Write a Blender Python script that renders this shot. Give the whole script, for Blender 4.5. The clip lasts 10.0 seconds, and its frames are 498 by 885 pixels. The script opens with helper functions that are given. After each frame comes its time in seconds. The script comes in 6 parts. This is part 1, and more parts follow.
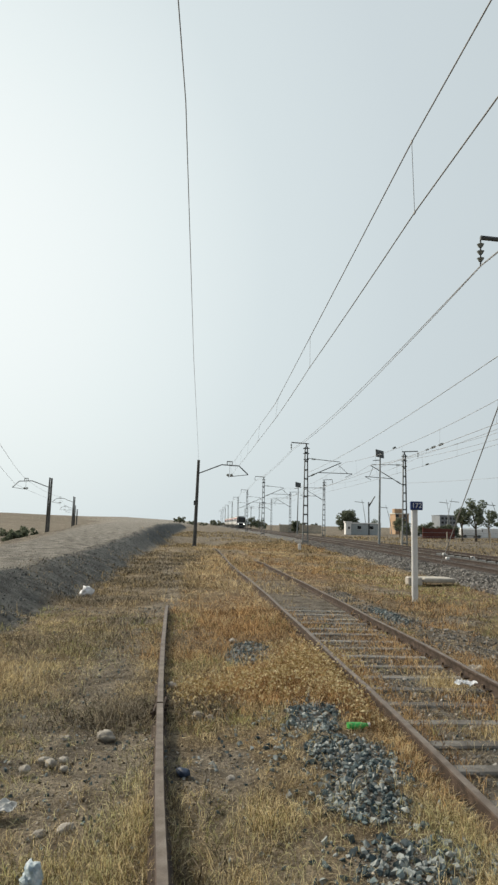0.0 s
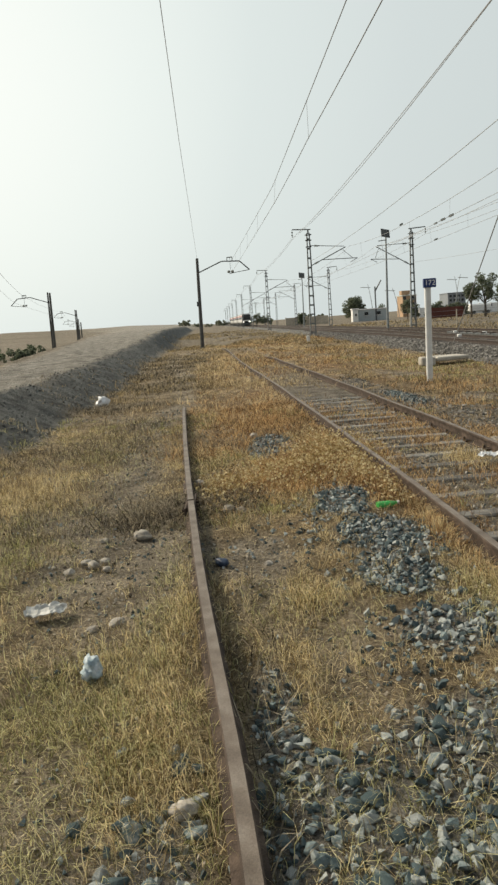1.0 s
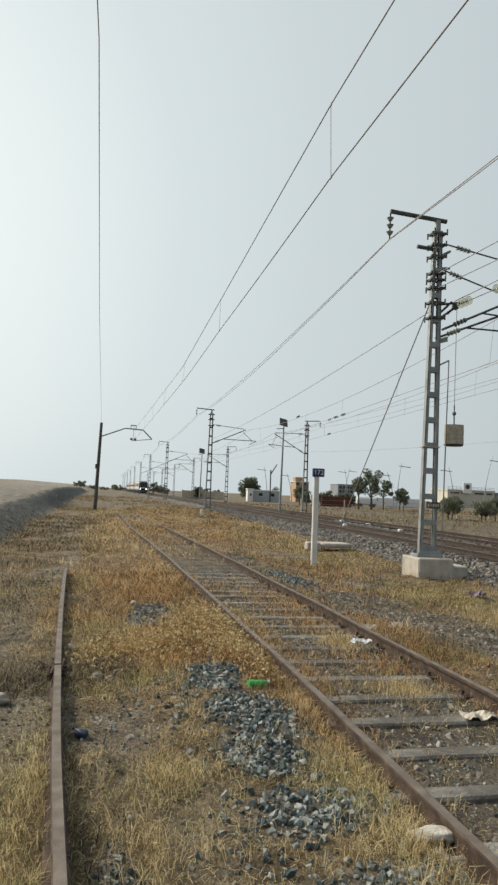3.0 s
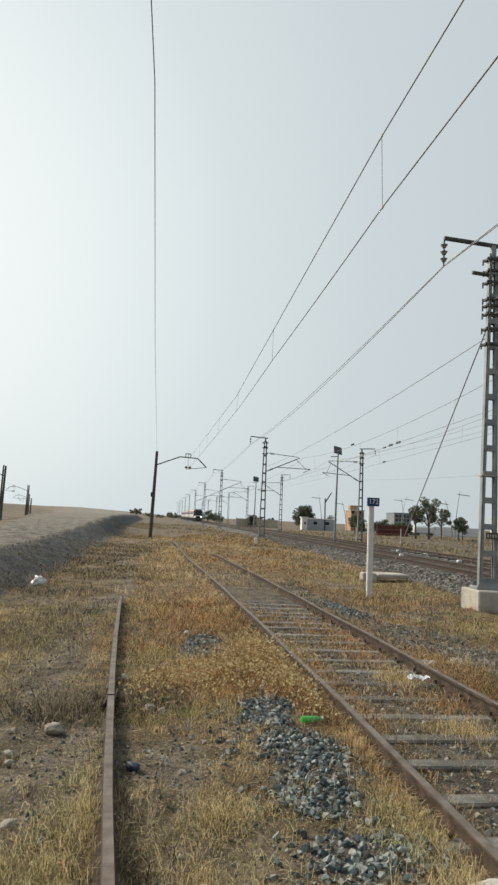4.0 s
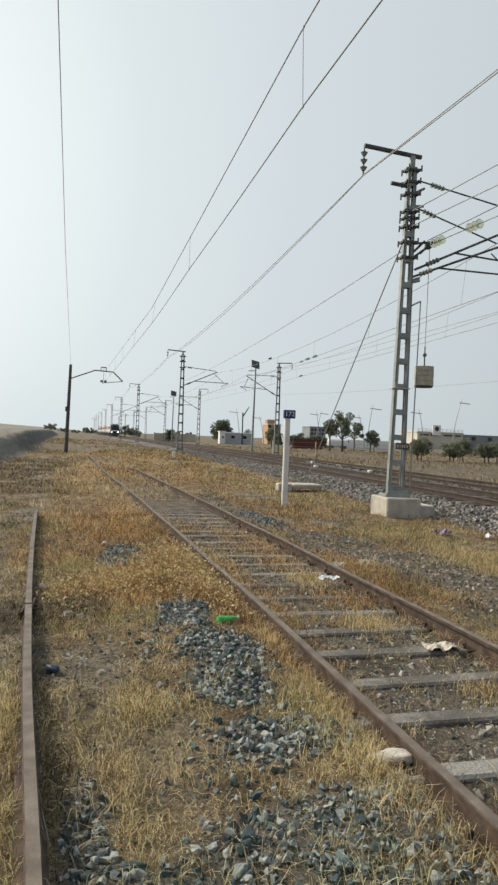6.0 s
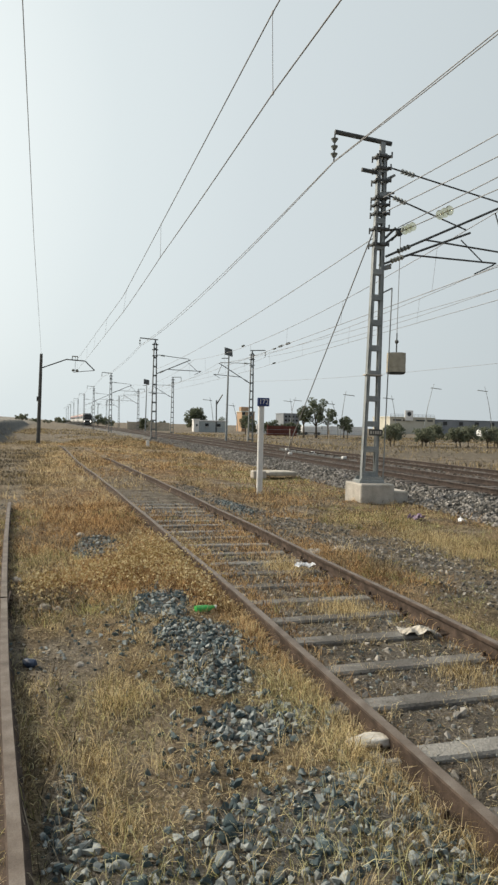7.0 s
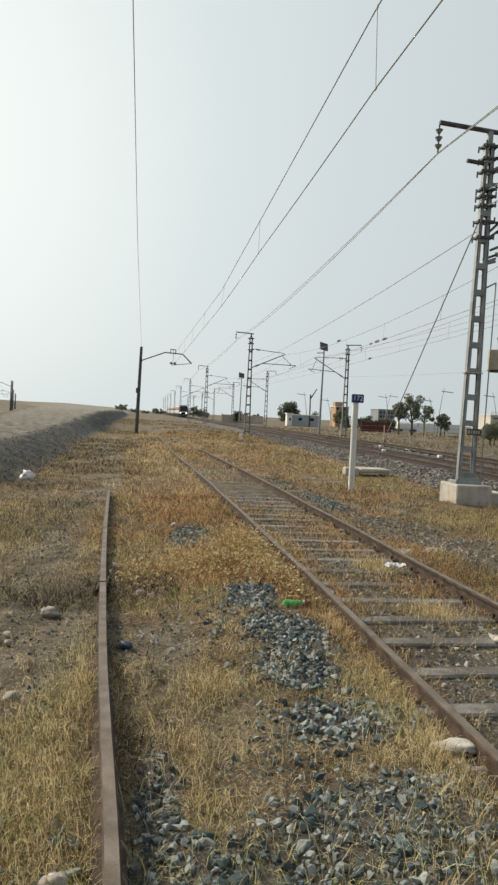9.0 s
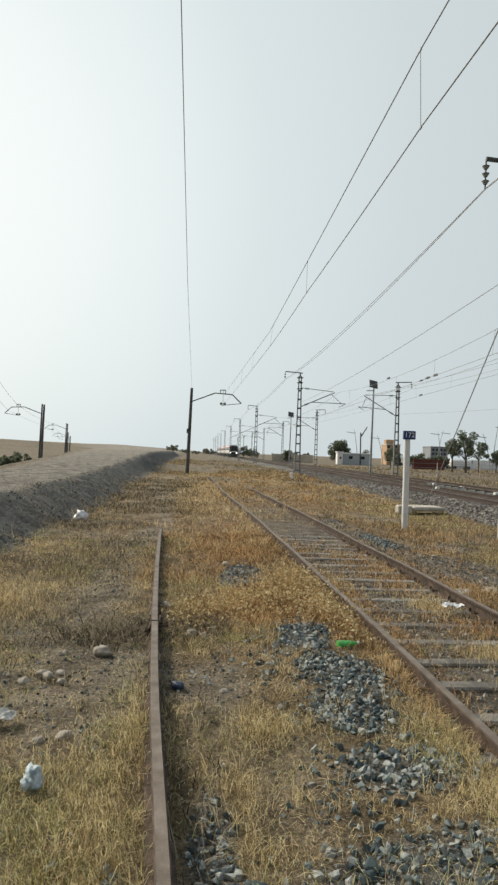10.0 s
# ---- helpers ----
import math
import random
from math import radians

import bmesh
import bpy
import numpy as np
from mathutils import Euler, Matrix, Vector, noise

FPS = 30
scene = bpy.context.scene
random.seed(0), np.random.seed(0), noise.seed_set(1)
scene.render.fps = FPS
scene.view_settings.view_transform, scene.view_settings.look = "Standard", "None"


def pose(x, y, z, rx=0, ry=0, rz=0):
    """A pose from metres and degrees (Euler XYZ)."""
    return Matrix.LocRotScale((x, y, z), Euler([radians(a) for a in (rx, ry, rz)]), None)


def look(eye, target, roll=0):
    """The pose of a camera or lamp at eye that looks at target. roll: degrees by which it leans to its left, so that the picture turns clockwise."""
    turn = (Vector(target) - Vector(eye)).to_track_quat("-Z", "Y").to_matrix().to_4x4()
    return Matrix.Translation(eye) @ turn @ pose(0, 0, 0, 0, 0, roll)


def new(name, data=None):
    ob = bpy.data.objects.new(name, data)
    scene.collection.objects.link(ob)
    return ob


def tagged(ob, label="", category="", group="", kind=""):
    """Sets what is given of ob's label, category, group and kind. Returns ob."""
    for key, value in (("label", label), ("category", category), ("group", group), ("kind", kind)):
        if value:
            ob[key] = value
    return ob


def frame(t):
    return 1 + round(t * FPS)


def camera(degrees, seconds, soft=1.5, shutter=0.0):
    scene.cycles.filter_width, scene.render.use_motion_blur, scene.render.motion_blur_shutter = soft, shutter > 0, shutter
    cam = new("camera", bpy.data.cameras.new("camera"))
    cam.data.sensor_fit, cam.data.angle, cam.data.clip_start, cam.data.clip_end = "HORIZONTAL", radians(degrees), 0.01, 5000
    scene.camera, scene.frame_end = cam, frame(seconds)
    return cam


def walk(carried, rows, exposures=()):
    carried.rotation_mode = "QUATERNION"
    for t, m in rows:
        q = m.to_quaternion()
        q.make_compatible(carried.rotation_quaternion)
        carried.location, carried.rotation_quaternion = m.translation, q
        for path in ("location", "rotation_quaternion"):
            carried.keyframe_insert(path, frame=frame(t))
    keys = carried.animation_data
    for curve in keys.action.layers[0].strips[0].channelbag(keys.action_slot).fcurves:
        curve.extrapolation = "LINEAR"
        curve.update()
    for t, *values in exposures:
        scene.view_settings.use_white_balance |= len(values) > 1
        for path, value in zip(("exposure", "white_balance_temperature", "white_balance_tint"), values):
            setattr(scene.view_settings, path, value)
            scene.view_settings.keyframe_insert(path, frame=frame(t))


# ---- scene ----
cam = camera(40.0, 10.0, soft=2.5)
PATH = [
    (0, (0.029, -0.046, 1.788), (0.093, 1.938, 2.025), 1.3),
    (0.5, (0.017, 0.1, 1.78), (0.147, 2.096, 1.799), -3.9),
    (1, (-0.028, 0.287, 1.741), (0.0, 2.256, 1.394), -4.2),
    (1.5, (0.011, 0.194, 1.758), (0.379, 2.133, 1.436), 0.2),
    (2, (0.038, 0.016, 1.787), (0.237, 1.995, 1.577), 1.3),
    (2.2, (0.011, 0.036, 1.722), (0.276, 2.017, 1.809), 0.0),
    (3.3, (-0.001, 0.056, 1.757), (0.348, 2.019, 1.908), 2.7),
    (3.5, (0.001, -0.037, 1.774), (0.256, 1.943, 1.901), 2.5),
    (4, (0.018, 0.059, 1.764), (0.202, 2.038, 1.987), 2.6),
    (4.5, (0.009, 0.033, 1.774), (0.115, 2.029, 1.853), 3.4),
    (5, (0.052, 0.11, 1.728), (0.407, 2.079, 1.703), 2.3),
    (5.2, (0.004, 0.031, 1.756), (0.423, 1.986, 1.744), 2.5),
    (6.3, (0.041, 0.094, 1.704), (0.483, 2.044, 1.686), 1.9),
    (6.5, (0.012, 0.023, 1.755), (0.475, 1.969, 1.736), 1.5),
    (7, (0.025, 0.076, 1.734), (0.531, 2.01, 1.684), 1.4),
    (7.5, (0.017, 0.136, 1.748), (0.46, 2.049, 1.37), 2.1),
    (8, (0.004, 0.108, 1.753), (0.455, 2.024, 1.404), 1.4),
    (8.5, (0.003, 0.045, 1.765), (0.365, 1.995, 1.506), 3.1),
    (9, (0.011, 0.001, 1.763), (0.252, 1.985, 1.686), 2.7),
    (9.5, (0.021, 0.017, 1.736), (0.136, 2.014, 1.752), 2.1),
    (10, (0.01, 0.017, 1.742), (0.101, 2.014, 1.774), 2.0),
]
EXPOSURES = [(0, -0.05, 6450, 10), (0.6, -0.03, 6500, 10), (1.0, 0.02, 6800, 9), (1.6, 0.02, 6850, 9), (2.1, 0.0, 6750, 10), (3.3, -0.07, 6500, 10), (4.5, -0.07, 6500, 11), (5.2, 0.0, 6500, 11),
             (6.5, 0.03, 6500, 11), (7.0, 0.04, 6550, 11), (7.5, 0.05, 6800, 10), (8.3, 0.02, 6800, 10), (8.8, 0.0, 6700, 10), (9.5, -0.02, 6550, 10), (10.0, -0.02, 6550, 10)]
walk(cam, [(t, look(eye, target, roll)) for t, eye, target, roll in PATH], EXPOSURES)

# ---- sky, sun ----
SUN_AZ, SUN_EL = 58.0, 36.0          # degrees left of +y, degrees up
SUN_DIR = Vector((-math.sin(radians(SUN_AZ)) * math.cos(radians(SUN_EL)),
                  math.cos(radians(SUN_AZ)) * math.cos(radians(SUN_EL)), math.sin(radians(SUN_EL))))
world = bpy.data.worlds.new("hazy_sky")
scene.world = world
world.use_nodes = True
wn, wl = world.node_tree.nodes, world.node_tree.links
wn.clear()
w_out = wn.new("ShaderNodeOutputWorld")
w_bg = wn.new("ShaderNodeBackground")
w_sky = wn.new("ShaderNodeTexSky")
w_sky.sky_type = "NISHITA"
w_sky.sun_disc = False
w_sky.sun_elevation = radians(SUN_EL)
w_sky.sun_rotation = radians(-SUN_AZ)
w_sky.air_density, w_sky.dust_density, w_sky.ozone_density = 1.0, 6.0, 1.0
w_sc = wn.new("ShaderNodeVectorMath")
w_sc.operation = "SCALE"
w_sc.inputs["Scale"].default_value = 0.05
wl.new(w_sky.outputs["Color"], w_sc.inputs[0])
# thin high cloud and dust: a wide bright lobe round the hidden sun over an even grey veil
w_tc = wn.new("ShaderNodeTexCoord")
w_dot = wn.new("ShaderNodeVectorMath")
w_dot.operation = "DOT_PRODUCT"
w_glow = Vector((-math.sin(radians(24)) * math.cos(radians(19)), math.cos(radians(24)) * math.cos(radians(19)), math.sin(radians(19))))
w_dot.inputs[1].default_value = w_glow
wl.new(w_tc.outputs["Generated"], w_dot.inputs[0])
w_ramp = wn.new("ShaderNodeValToRGB")
cr = w_ramp.color_ramp
cr.elements[0].position, cr.elements[0].color = 0.0, (0.36, 0.40, 0.43, 1)
cr.elements[1].position, cr.elements[1].color = 1.0, (0.87, 0.92, 0.905, 1)
for p_, c_ in ((0.55, (0.52, 0.585, 0.605)), (0.80, (0.60, 0.67, 0.69)), (0.90, (0.67, 0.745, 0.755)), (0.96, (0.78, 0.85, 0.845))):
    e_ = cr.elements.new(p_)
    e_.color = (*c_, 1)
wl.new(w_dot.outputs["Value"], w_ramp.inputs["Fac"])
w_add = wn.new("ShaderNodeMixRGB")
w_add.blend_type = "MIX"
w_add.inputs["Fac"].default_value = 0.88
wl.new(w_sc.outputs["Vector"], w_add.inputs["Color1"])
wl.new(w_ramp.outputs["Color"], w_add.inputs["Color2"])
wl.new(w_add.outputs["Color"], w_bg.inputs["Color"])
w_bg.inputs["Strength"].default_value = 1.17
wl.new(w_bg.outputs["Background"], w_out.inputs["Surface"])

sun_data = bpy.data.lights.new("sun", "SUN")
sun_data.energy, sun_data.angle, sun_data.color = 4.4, radians(9), (1.0, 0.90, 0.74)
sun = new("sun", sun_data)
sun.matrix_world = look(SUN_DIR * 200, (0, 0, 0))


# ---- materials ----
def mat(name, colors, rough=0.9, metal=0.0, scale=6.0, fine=60.0, bump=0.3, attr=None, island=0.0, obrand=0.0, spec=0.3, thin=0.0, over=0.45):
    """A two-scale noise material: colors are 2 or 3 tones; fine grain adds a small brightness change and a bump."""
    m = bpy.data.materials.new(name)
    m.use_nodes = True
    n, l = m.node_tree.nodes, m.node_tree.links
    b = n["Principled BSDF"]
    b.inputs["Roughness"].default_value, b.inputs["Metallic"].default_value = rough, metal
    b.inputs["Specular IOR Level"].default_value = spec
    tc = n.new("ShaderNodeTexCoord")
    big, small = n.new("ShaderNodeTexNoise"), n.new("ShaderNodeTexNoise")
    big.inputs["Scale"].default_value, small.inputs["Scale"].default_value = scale, fine
    big.inputs["Detail"].default_value, small.inputs["Detail"].default_value = 5, 3
    for t_ in (big, small):
        l.new(tc.outputs["Object"], t_.inputs["Vector"])
    r = n.new("ShaderNodeValToRGB")
    r.color_ramp.elements[0].position, r.color_ramp.elements[1].position = 0.3, 0.7
    r.color_ramp.elements[0].color, r.color_ramp.elements[1].color = (*colors[0], 1), (*colors[-1], 1)
    if len(colors) == 3:
        r.color_ramp.elements.new(0.5).color = (*colors[1], 1)
    fac = big.outputs["Fac"]
    if island or obrand:
        src = n.new("ShaderNodeNewGeometry").outputs["Random Per Island"] if island else n.new("ShaderNodeObjectInfo").outputs["Random"]
        mx = n.new("ShaderNodeMath")
        mx.operation = "MULTIPLY_ADD"
        l.new(src, mx.inputs[0])
        mx.inputs[1].default_value = island or obrand
        ad = n.new("ShaderNodeMath")
        ad.operation = "ADD"
        l.new(fac, ad.inputs[0])
        ad.inputs[1].default_value = -0.5 * (island or obrand)
        l.new(ad.outputs[0], mx.inputs[2])
        fac = mx.outputs[0]
    l.new(fac, r.inputs["Fac"])
    var = n.new("ShaderNodeMixRGB")
    var.blend_type = "OVERLAY"
    var.inputs["Fac"].default_value = over
    l.new(r.outputs["Color"], var.inputs["Color1"])
    l.new(small.outputs["Fac"], var.inputs["Color2"])
    l.new(var.outputs["Color"], b.inputs["Base Color"])
    if bump:
        bp = n.new("ShaderNodeBump")
        bp.inputs["Strength"].default_value, bp.inputs["Distance"].default_value = bump, 0.02
        l.new(small.outputs["Fac"], bp.inputs["Height"])
        l.new(bp.outputs["Normal"], b.inputs["Normal"])
    if thin:
        tr = n.new("ShaderNodeBsdfTranslucent")
        l.new(var.outputs["Color"], tr.inputs["Color"])
        ms = n.new("ShaderNodeMixShader")
        ms.inputs["Fac"].default_value = thin
        l.new(b.outputs["BSDF"], ms.inputs[1])
        l.new(tr.outputs["BSDF"], ms.inputs[2])
        l.new(ms.outputs["Shader"], n["Material Output"].inputs["Surface"])
    return m


# rust brown, set darker to carry the shade on the rail sides
M_RAIL = mat("rusty_rail", ((0.034, 0.024, 0.018), (0.064, 0.045, 0.034), (0.115, 0.083, 0.062)), 0.85, 0.1, 9, 140, 0.3, spec=0.35)
M_RAILTOP = mat("worn_rail_head", ((0.10, 0.078, 0.06), (0.155, 0.125, 0.10), (0.215, 0.185, 0.157)), 0.6, 0.2, 7, 160, 0.2, spec=0.4)
M_SLEEPER = mat("weathered_sleeper", ((0.11, 0.104, 0.094), (0.185, 0.178, 0.163), (0.27, 0.262, 0.24)), 0.9, 0, 5, 70, 0.6, obrand=0.45)
M_STONE = mat("ballast_stone", ((0.06, 0.088, 0.092), (0.14, 0.185, 0.187), (0.29, 0.31, 0.30)), 0.85, 0, 6, 70, 0.5, obrand=0.75)
M_STONES = mat("ballast_stones", ((0.05, 0.072, 0.078), (0.13, 0.172, 0.178), (0.29, 0.312, 0.30)), 0.85, 0, 5, 60, 0.35, island=1.0)
M_CLOD = mat("earth_crumbs", ((0.10, 0.082, 0.063), (0.22, 0.185, 0.145), (0.42, 0.375, 0.305)), 0.95, 0, 4, 60, 0.3, island=1.0)
M_BEDSTONE = mat("rust_stained_ballast", ((0.075, 0.06, 0.048), (0.13, 0.105, 0.085), (0.21, 0.175, 0.145)), 0.95, 0, 2, 22, 0.5, island=0.8)
M_BALLAST = mat("grey_ballast", ((0.11, 0.105, 0.095), (0.20, 0.19, 0.172), (0.33, 0.31, 0.285)), 0.95, 0, 2, 22, 0.6, island=0.9)
M_GALV = mat("galvanised_steel", ((0.19, 0.21, 0.21), (0.27, 0.29, 0.29), (0.34, 0.355, 0.35)), 0.55, 0.35, 3, 50, 0.1, spec=0.5)
M_DARK = mat("dark_steel", ((0.06, 0.066, 0.066), (0.095, 0.10, 0.10), (0.14, 0.145, 0.14)), 0.6, 0.3, 8, 60, 0.15)
M_WIRE = mat("wire", ((0.26, 0.265, 0.27), (0.36, 0.365, 0.37)), 0.6, 0.2, 8, 60, 0)
# far masts get their own mid-grey, set in the colour to allow for haze
M_FARSTEEL = mat("far_mast_steel", ((0.16, 0.17, 0.17), (0.22, 0.235, 0.235), (0.29, 0.30, 0.30)), 0.7, 0.1, 3, 30, 0)
M_INS = mat("glazed_insulator", ((0.17, 0.19, 0.18), (0.24, 0.25, 0.22)), 0.3, 0, 12, 60, 0, spec=0.6)
M_GLASSDISC = mat("pale_glass_disc", ((0.62, 0.60, 0.46), (0.74, 0.72, 0.56)), 0.12, 0, 12, 60, 0, spec=0.6)
M_GLASSDISC.node_tree.nodes["Principled BSDF"].inputs["Transmission Weight"].default_value = 0.95
M_GLASSDISC.node_tree.nodes["Principled BSDF"].inputs["IOR"].default_value = 1.2
M_CONC = mat("concrete", ((0.34, 0.315, 0.27), (0.44, 0.41, 0.36), (0.53, 0.50, 0.445)), 0.9, 0, 4, 70, 0.4)
M_WEIGHT = mat("weathered_concrete_weight", ((0.33, 0.30, 0.235), (0.43, 0.395, 0.31), (0.50, 0.465, 0.38)), 0.9, 0, 5, 60, 0.3)
M_POLE = mat("dark_concrete_pole", ((0.06, 0.062, 0.06), (0.09, 0.09, 0.085), (0.13, 0.13, 0.12)), 0.85, 0, 3, 40, 0.2)
M_WHITE = mat("white_paint", ((0.62, 0.62, 0.60), (0.70, 0.70, 0.68), (0.76, 0.76, 0.74)), 0.6, 0, 4, 60, 0.1)
M_BLUE = mat("blue_enamel", ((0.016, 0.036, 0.13), (0.022, 0.048, 0.17)), 0.4, 0, 8, 60, 0, spec=0.4)
M_LETTER = mat("white_lettering", ((0.72, 0.74, 0.76), (0.8, 0.8, 0.8)), 0.6, 0, 8, 60, 0)
M_PLASTIC = mat("dirty_white_plastic", ((0.30, 0.30, 0.28), (0.44, 0.44, 0.42), (0.56, 0.56, 0.54)), 0.6, 0, 8, 50, 0.3)
M_PAPER = mat("crumpled_paper", ((0.40, 0.36, 0.29), (0.52, 0.48, 0.41), (0.60, 0.57, 0.50)), 0.85, 0, 9, 50, 0.3)
M_PALE = mat("pale_stone", ((0.26, 0.235, 0.20), (0.36, 0.33, 0.285), (0.46, 0.43, 0.38)), 0.9, 0, 6, 60, 0.4)
M_GREEN = mat("green_plastic", ((0.02, 0.33, 0.06), (0.05, 0.5, 0.10)), 0.3, 0, 12, 50, 0, spec=0.6)
M_GRASS = mat("dry_grass", ((0.18, 0.125, 0.058), (0.50, 0.38, 0.175), (0.88, 0.735, 0.44)), 0.8, 0, 1.6, 20, 0, island=1.1, thin=0.4)
M_RUST = mat("rust_brown_weeds", ((0.12, 0.064, 0.03), (0.39, 0.222, 0.10), (0.68, 0.47, 0.235)), 0.85, 0, 1.2, 20, 0, island=1.1, thin=0.4)
M_GOLD = mat("golden_weeds", ((0.20, 0.14, 0.075), (0.46, 0.345, 0.185), (0.76, 0.62, 0.38)), 0.85, 0, 0.9, 20, 0, island=1.1, thin=0.4)
M_BROWNWEED = mat("brown_weeds", ((0.07, 0.053, 0.03), (0.23, 0.175, 0.092), (0.48, 0.375, 0.205)), 0.9, 0, 0.9, 20, 0, island=1.1, thin=0.35)
# grey rubble, its colour darkened further for the slope turned from the sun
M_BANKDARK = mat("dark_bank_rubble", ((0.075, 0.08, 0.08), (0.13, 0.137, 0.135), (0.21, 0.212, 0.2)), 0.95, 0, 2, 22, 0.5, island=0.8)
M_VERGE = mat("dusty_grey_gravel", ((0.085, 0.082, 0.075), (0.17, 0.162, 0.148), (0.33, 0.312, 0.28)), 0.95, 0, 3, 30, 0.5, island=0.95)
M_OLIVE = mat("olive_weeds", ((0.13, 0.13, 0.05), (0.30, 0.295, 0.115), (0.52, 0.49, 0.23)), 0.85, 0, 1.2, 20, 0, island=1.1, thin=0.4)
M_PALEGREEN = mat("pale_green_grass", ((0.13, 0.115, 0.045), (0.40, 0.37, 0.15), (0.76, 0.71, 0.40)), 0.8, 0, 1.4, 20, 0, island=1.2, thin=0.4)
M_FLOWER = mat("yellow_flowers", ((0.34, 0.24, 0.10), (0.54, 0.42, 0.20), (0.74, 0.64, 0.40)), 0.8, 0, 2, 20, 0, island=1.0, thin=0.3)
M_DARKWEED = mat("grey_dead_weeds", ((0.045, 0.037, 0.026), (0.15, 0.125, 0.086), (0.37, 0.315, 0.225)), 0.9, 0, 1.5, 20, 0, island=1.1, thin=0.3)
# leaf green made paler and greyer, with distance haze put into the colour
M_LEAF = mat("tree_leaves", ((0.09, 0.11, 0.07), (0.14, 0.165, 0.105), (0.20, 0.22, 0.155)), 0.8, 0, 0.8, 10, 0, island=0.8, thin=0.45)
M_LEAF2 = mat("olive_leaves", ((0.12, 0.135, 0.09), (0.19, 0.21, 0.145), (0.27, 0.285, 0.205)), 0.8, 0, 0.8, 10, 0, island=0.8, thin=0.45)
M_BARK = mat("bark", ((0.07, 0.055, 0.04), (0.13, 0.11, 0.085)), 0.9, 0, 4, 30, 0.4)


def ground_material():
    m = bpy.data.materials.new("dry_ground")
    m.use_nodes = True
    n, l = m.node_tree.nodes, m.node_tree.links
    b = n["Principled BSDF"]
    b.inputs["Roughness"].default_value = 0.95
    b.inputs["Specular IOR Level"].default_value = 0.15
    tc = n.new("ShaderNodeTexCoord")

    def noise_(scale, detail=6):
        t_ = n.new("ShaderNodeTexNoise")
        t_.inputs["Scale"].default_value, t_.inputs["Detail"].default_value = scale, detail
        t_.inputs["Roughness"].default_value = 0.68
        l.new(tc.outputs["Object"], t_.inputs["Vector"])
        return t_.outputs["Fac"]

    def ramp_(fac, a, c, lo=0.40, hi=0.60):
        r = n.new("ShaderNodeValToRGB")
        r.color_ramp.elements[0].position, r.color_ramp.elements[1].position = lo, hi
        r.color_ramp.elements[0].color, r.color_ramp.elements[1].color = (*a, 1), (*c, 1)
        l.new(fac, r.inputs["Fac"])
        return r.outputs["Color"]

    def mix_(fac, a, c):
        x = n.new("ShaderNodeMixRGB")
        l.new(fac, x.inputs["Fac"])
        l.new(a, x.inputs["Color1"])
        l.new(c, x.inputs["Color2"])
        return x.outputs["Color"]
    zone = n.new("ShaderNodeAttribute")
    zone.attribute_name = "zone"
    sep = n.new("ShaderNodeSeparateColor")
    l.new(zone.outputs["Color"], sep.inputs["Color"])
    n1, n2, n3, n4, n5 = noise_(1.1), noise_(7.0), noise_(38.0, 5), noise_(130.0, 3), noise_(0.05, 4)
    # dark ends of these ramps are lowered to put tuft shade into the gaps
    straw = mix_(n2, ramp_(n3, (0.075, 0.056, 0.036), (0.44, 0.345, 0.22)), ramp_(n4, (0.10, 0.076, 0.05), (0.46, 0.365, 0.23)))
    soil = mix_(n2, ramp_(n3, (0.11, 0.093, 0.07), (0.43, 0.375, 0.295)), ramp_(n4, (0.14, 0.12, 0.092), (0.47, 0.41, 0.325)))
    grit = mix_(n1, ramp_(n3, (0.065, 0.068, 0.068), (0.26, 0.255, 0.24)), ramp_(n4, (0.10, 0.10, 0.095), (0.30, 0.29, 0.27)))
    rusty = mix_(n2, ramp_(n3, (0.08, 0.05, 0.03), (0.44, 0.30, 0.17)), ramp_(n4, (0.11, 0.07, 0.042), (0.46, 0.32, 0.185)))
    # grey-brown field; its greyness also paints in the haze over far ground
    field = mix_(ramp_(n5, (0, 0, 0), (1, 1, 1)), ramp_(n1, (0.13, 0.108, 0.083), (0.275, 0.238, 0.185)), ramp_(n2, (0.105, 0.092, 0.071), (0.22, 0.192, 0.15)))
    # bank slope: dark grey-blue grit with the slope's shade put into the colour
    bank_dark = mix_(n1, ramp_(n3, (0.075, 0.082, 0.082), (0.19, 0.197, 0.192), 0.3, 0.7), ramp_(n2, (0.09, 0.096, 0.095), (0.175, 0.18, 0.173), 0.3, 0.7))
    track = mix_(n2, ramp_(n3, (0.075, 0.066, 0.055), (0.30, 0.275, 0.235)), ramp_(n4, (0.095, 0.086, 0.074), (0.31, 0.285, 0.245)))
    zone2 = n.new("ShaderNodeAttribute")
    zone2.attribute_name = "zone_b"
    sep2 = n.new("ShaderNodeSeparateColor")
    l.new(zone2.outputs["Color"], sep2.inputs["Color"])
    col = mix_(sep.outputs["Blue"], straw, rusty)
    col = mix_(zone.outputs["Alpha"], field, col)
    col = mix_(sep.outputs["Red"], col, soil)
    col = mix_(sep.outputs["Green"], col, grit)
    col = mix_(sep2.outputs["Green"], col, track)
    col = mix_(sep2.outputs["Red"], col, bank_dark)
    dust = mix_(n2, ramp_(n1, (0.20, 0.188, 0.165), (0.34, 0.322, 0.288)), ramp_(n4, (0.17, 0.16, 0.142), (0.37, 0.35, 0.312)))
    col = mix_(sep2.outputs["Blue"], col, dust)
    # litter patches, a hand to a stride across; their darks paint in shade between tufts
    patch = n.new("ShaderNodeMixRGB")
    patch.blend_type = "MULTIPLY"
    patch.inputs["Fac"].default_value = 0.85
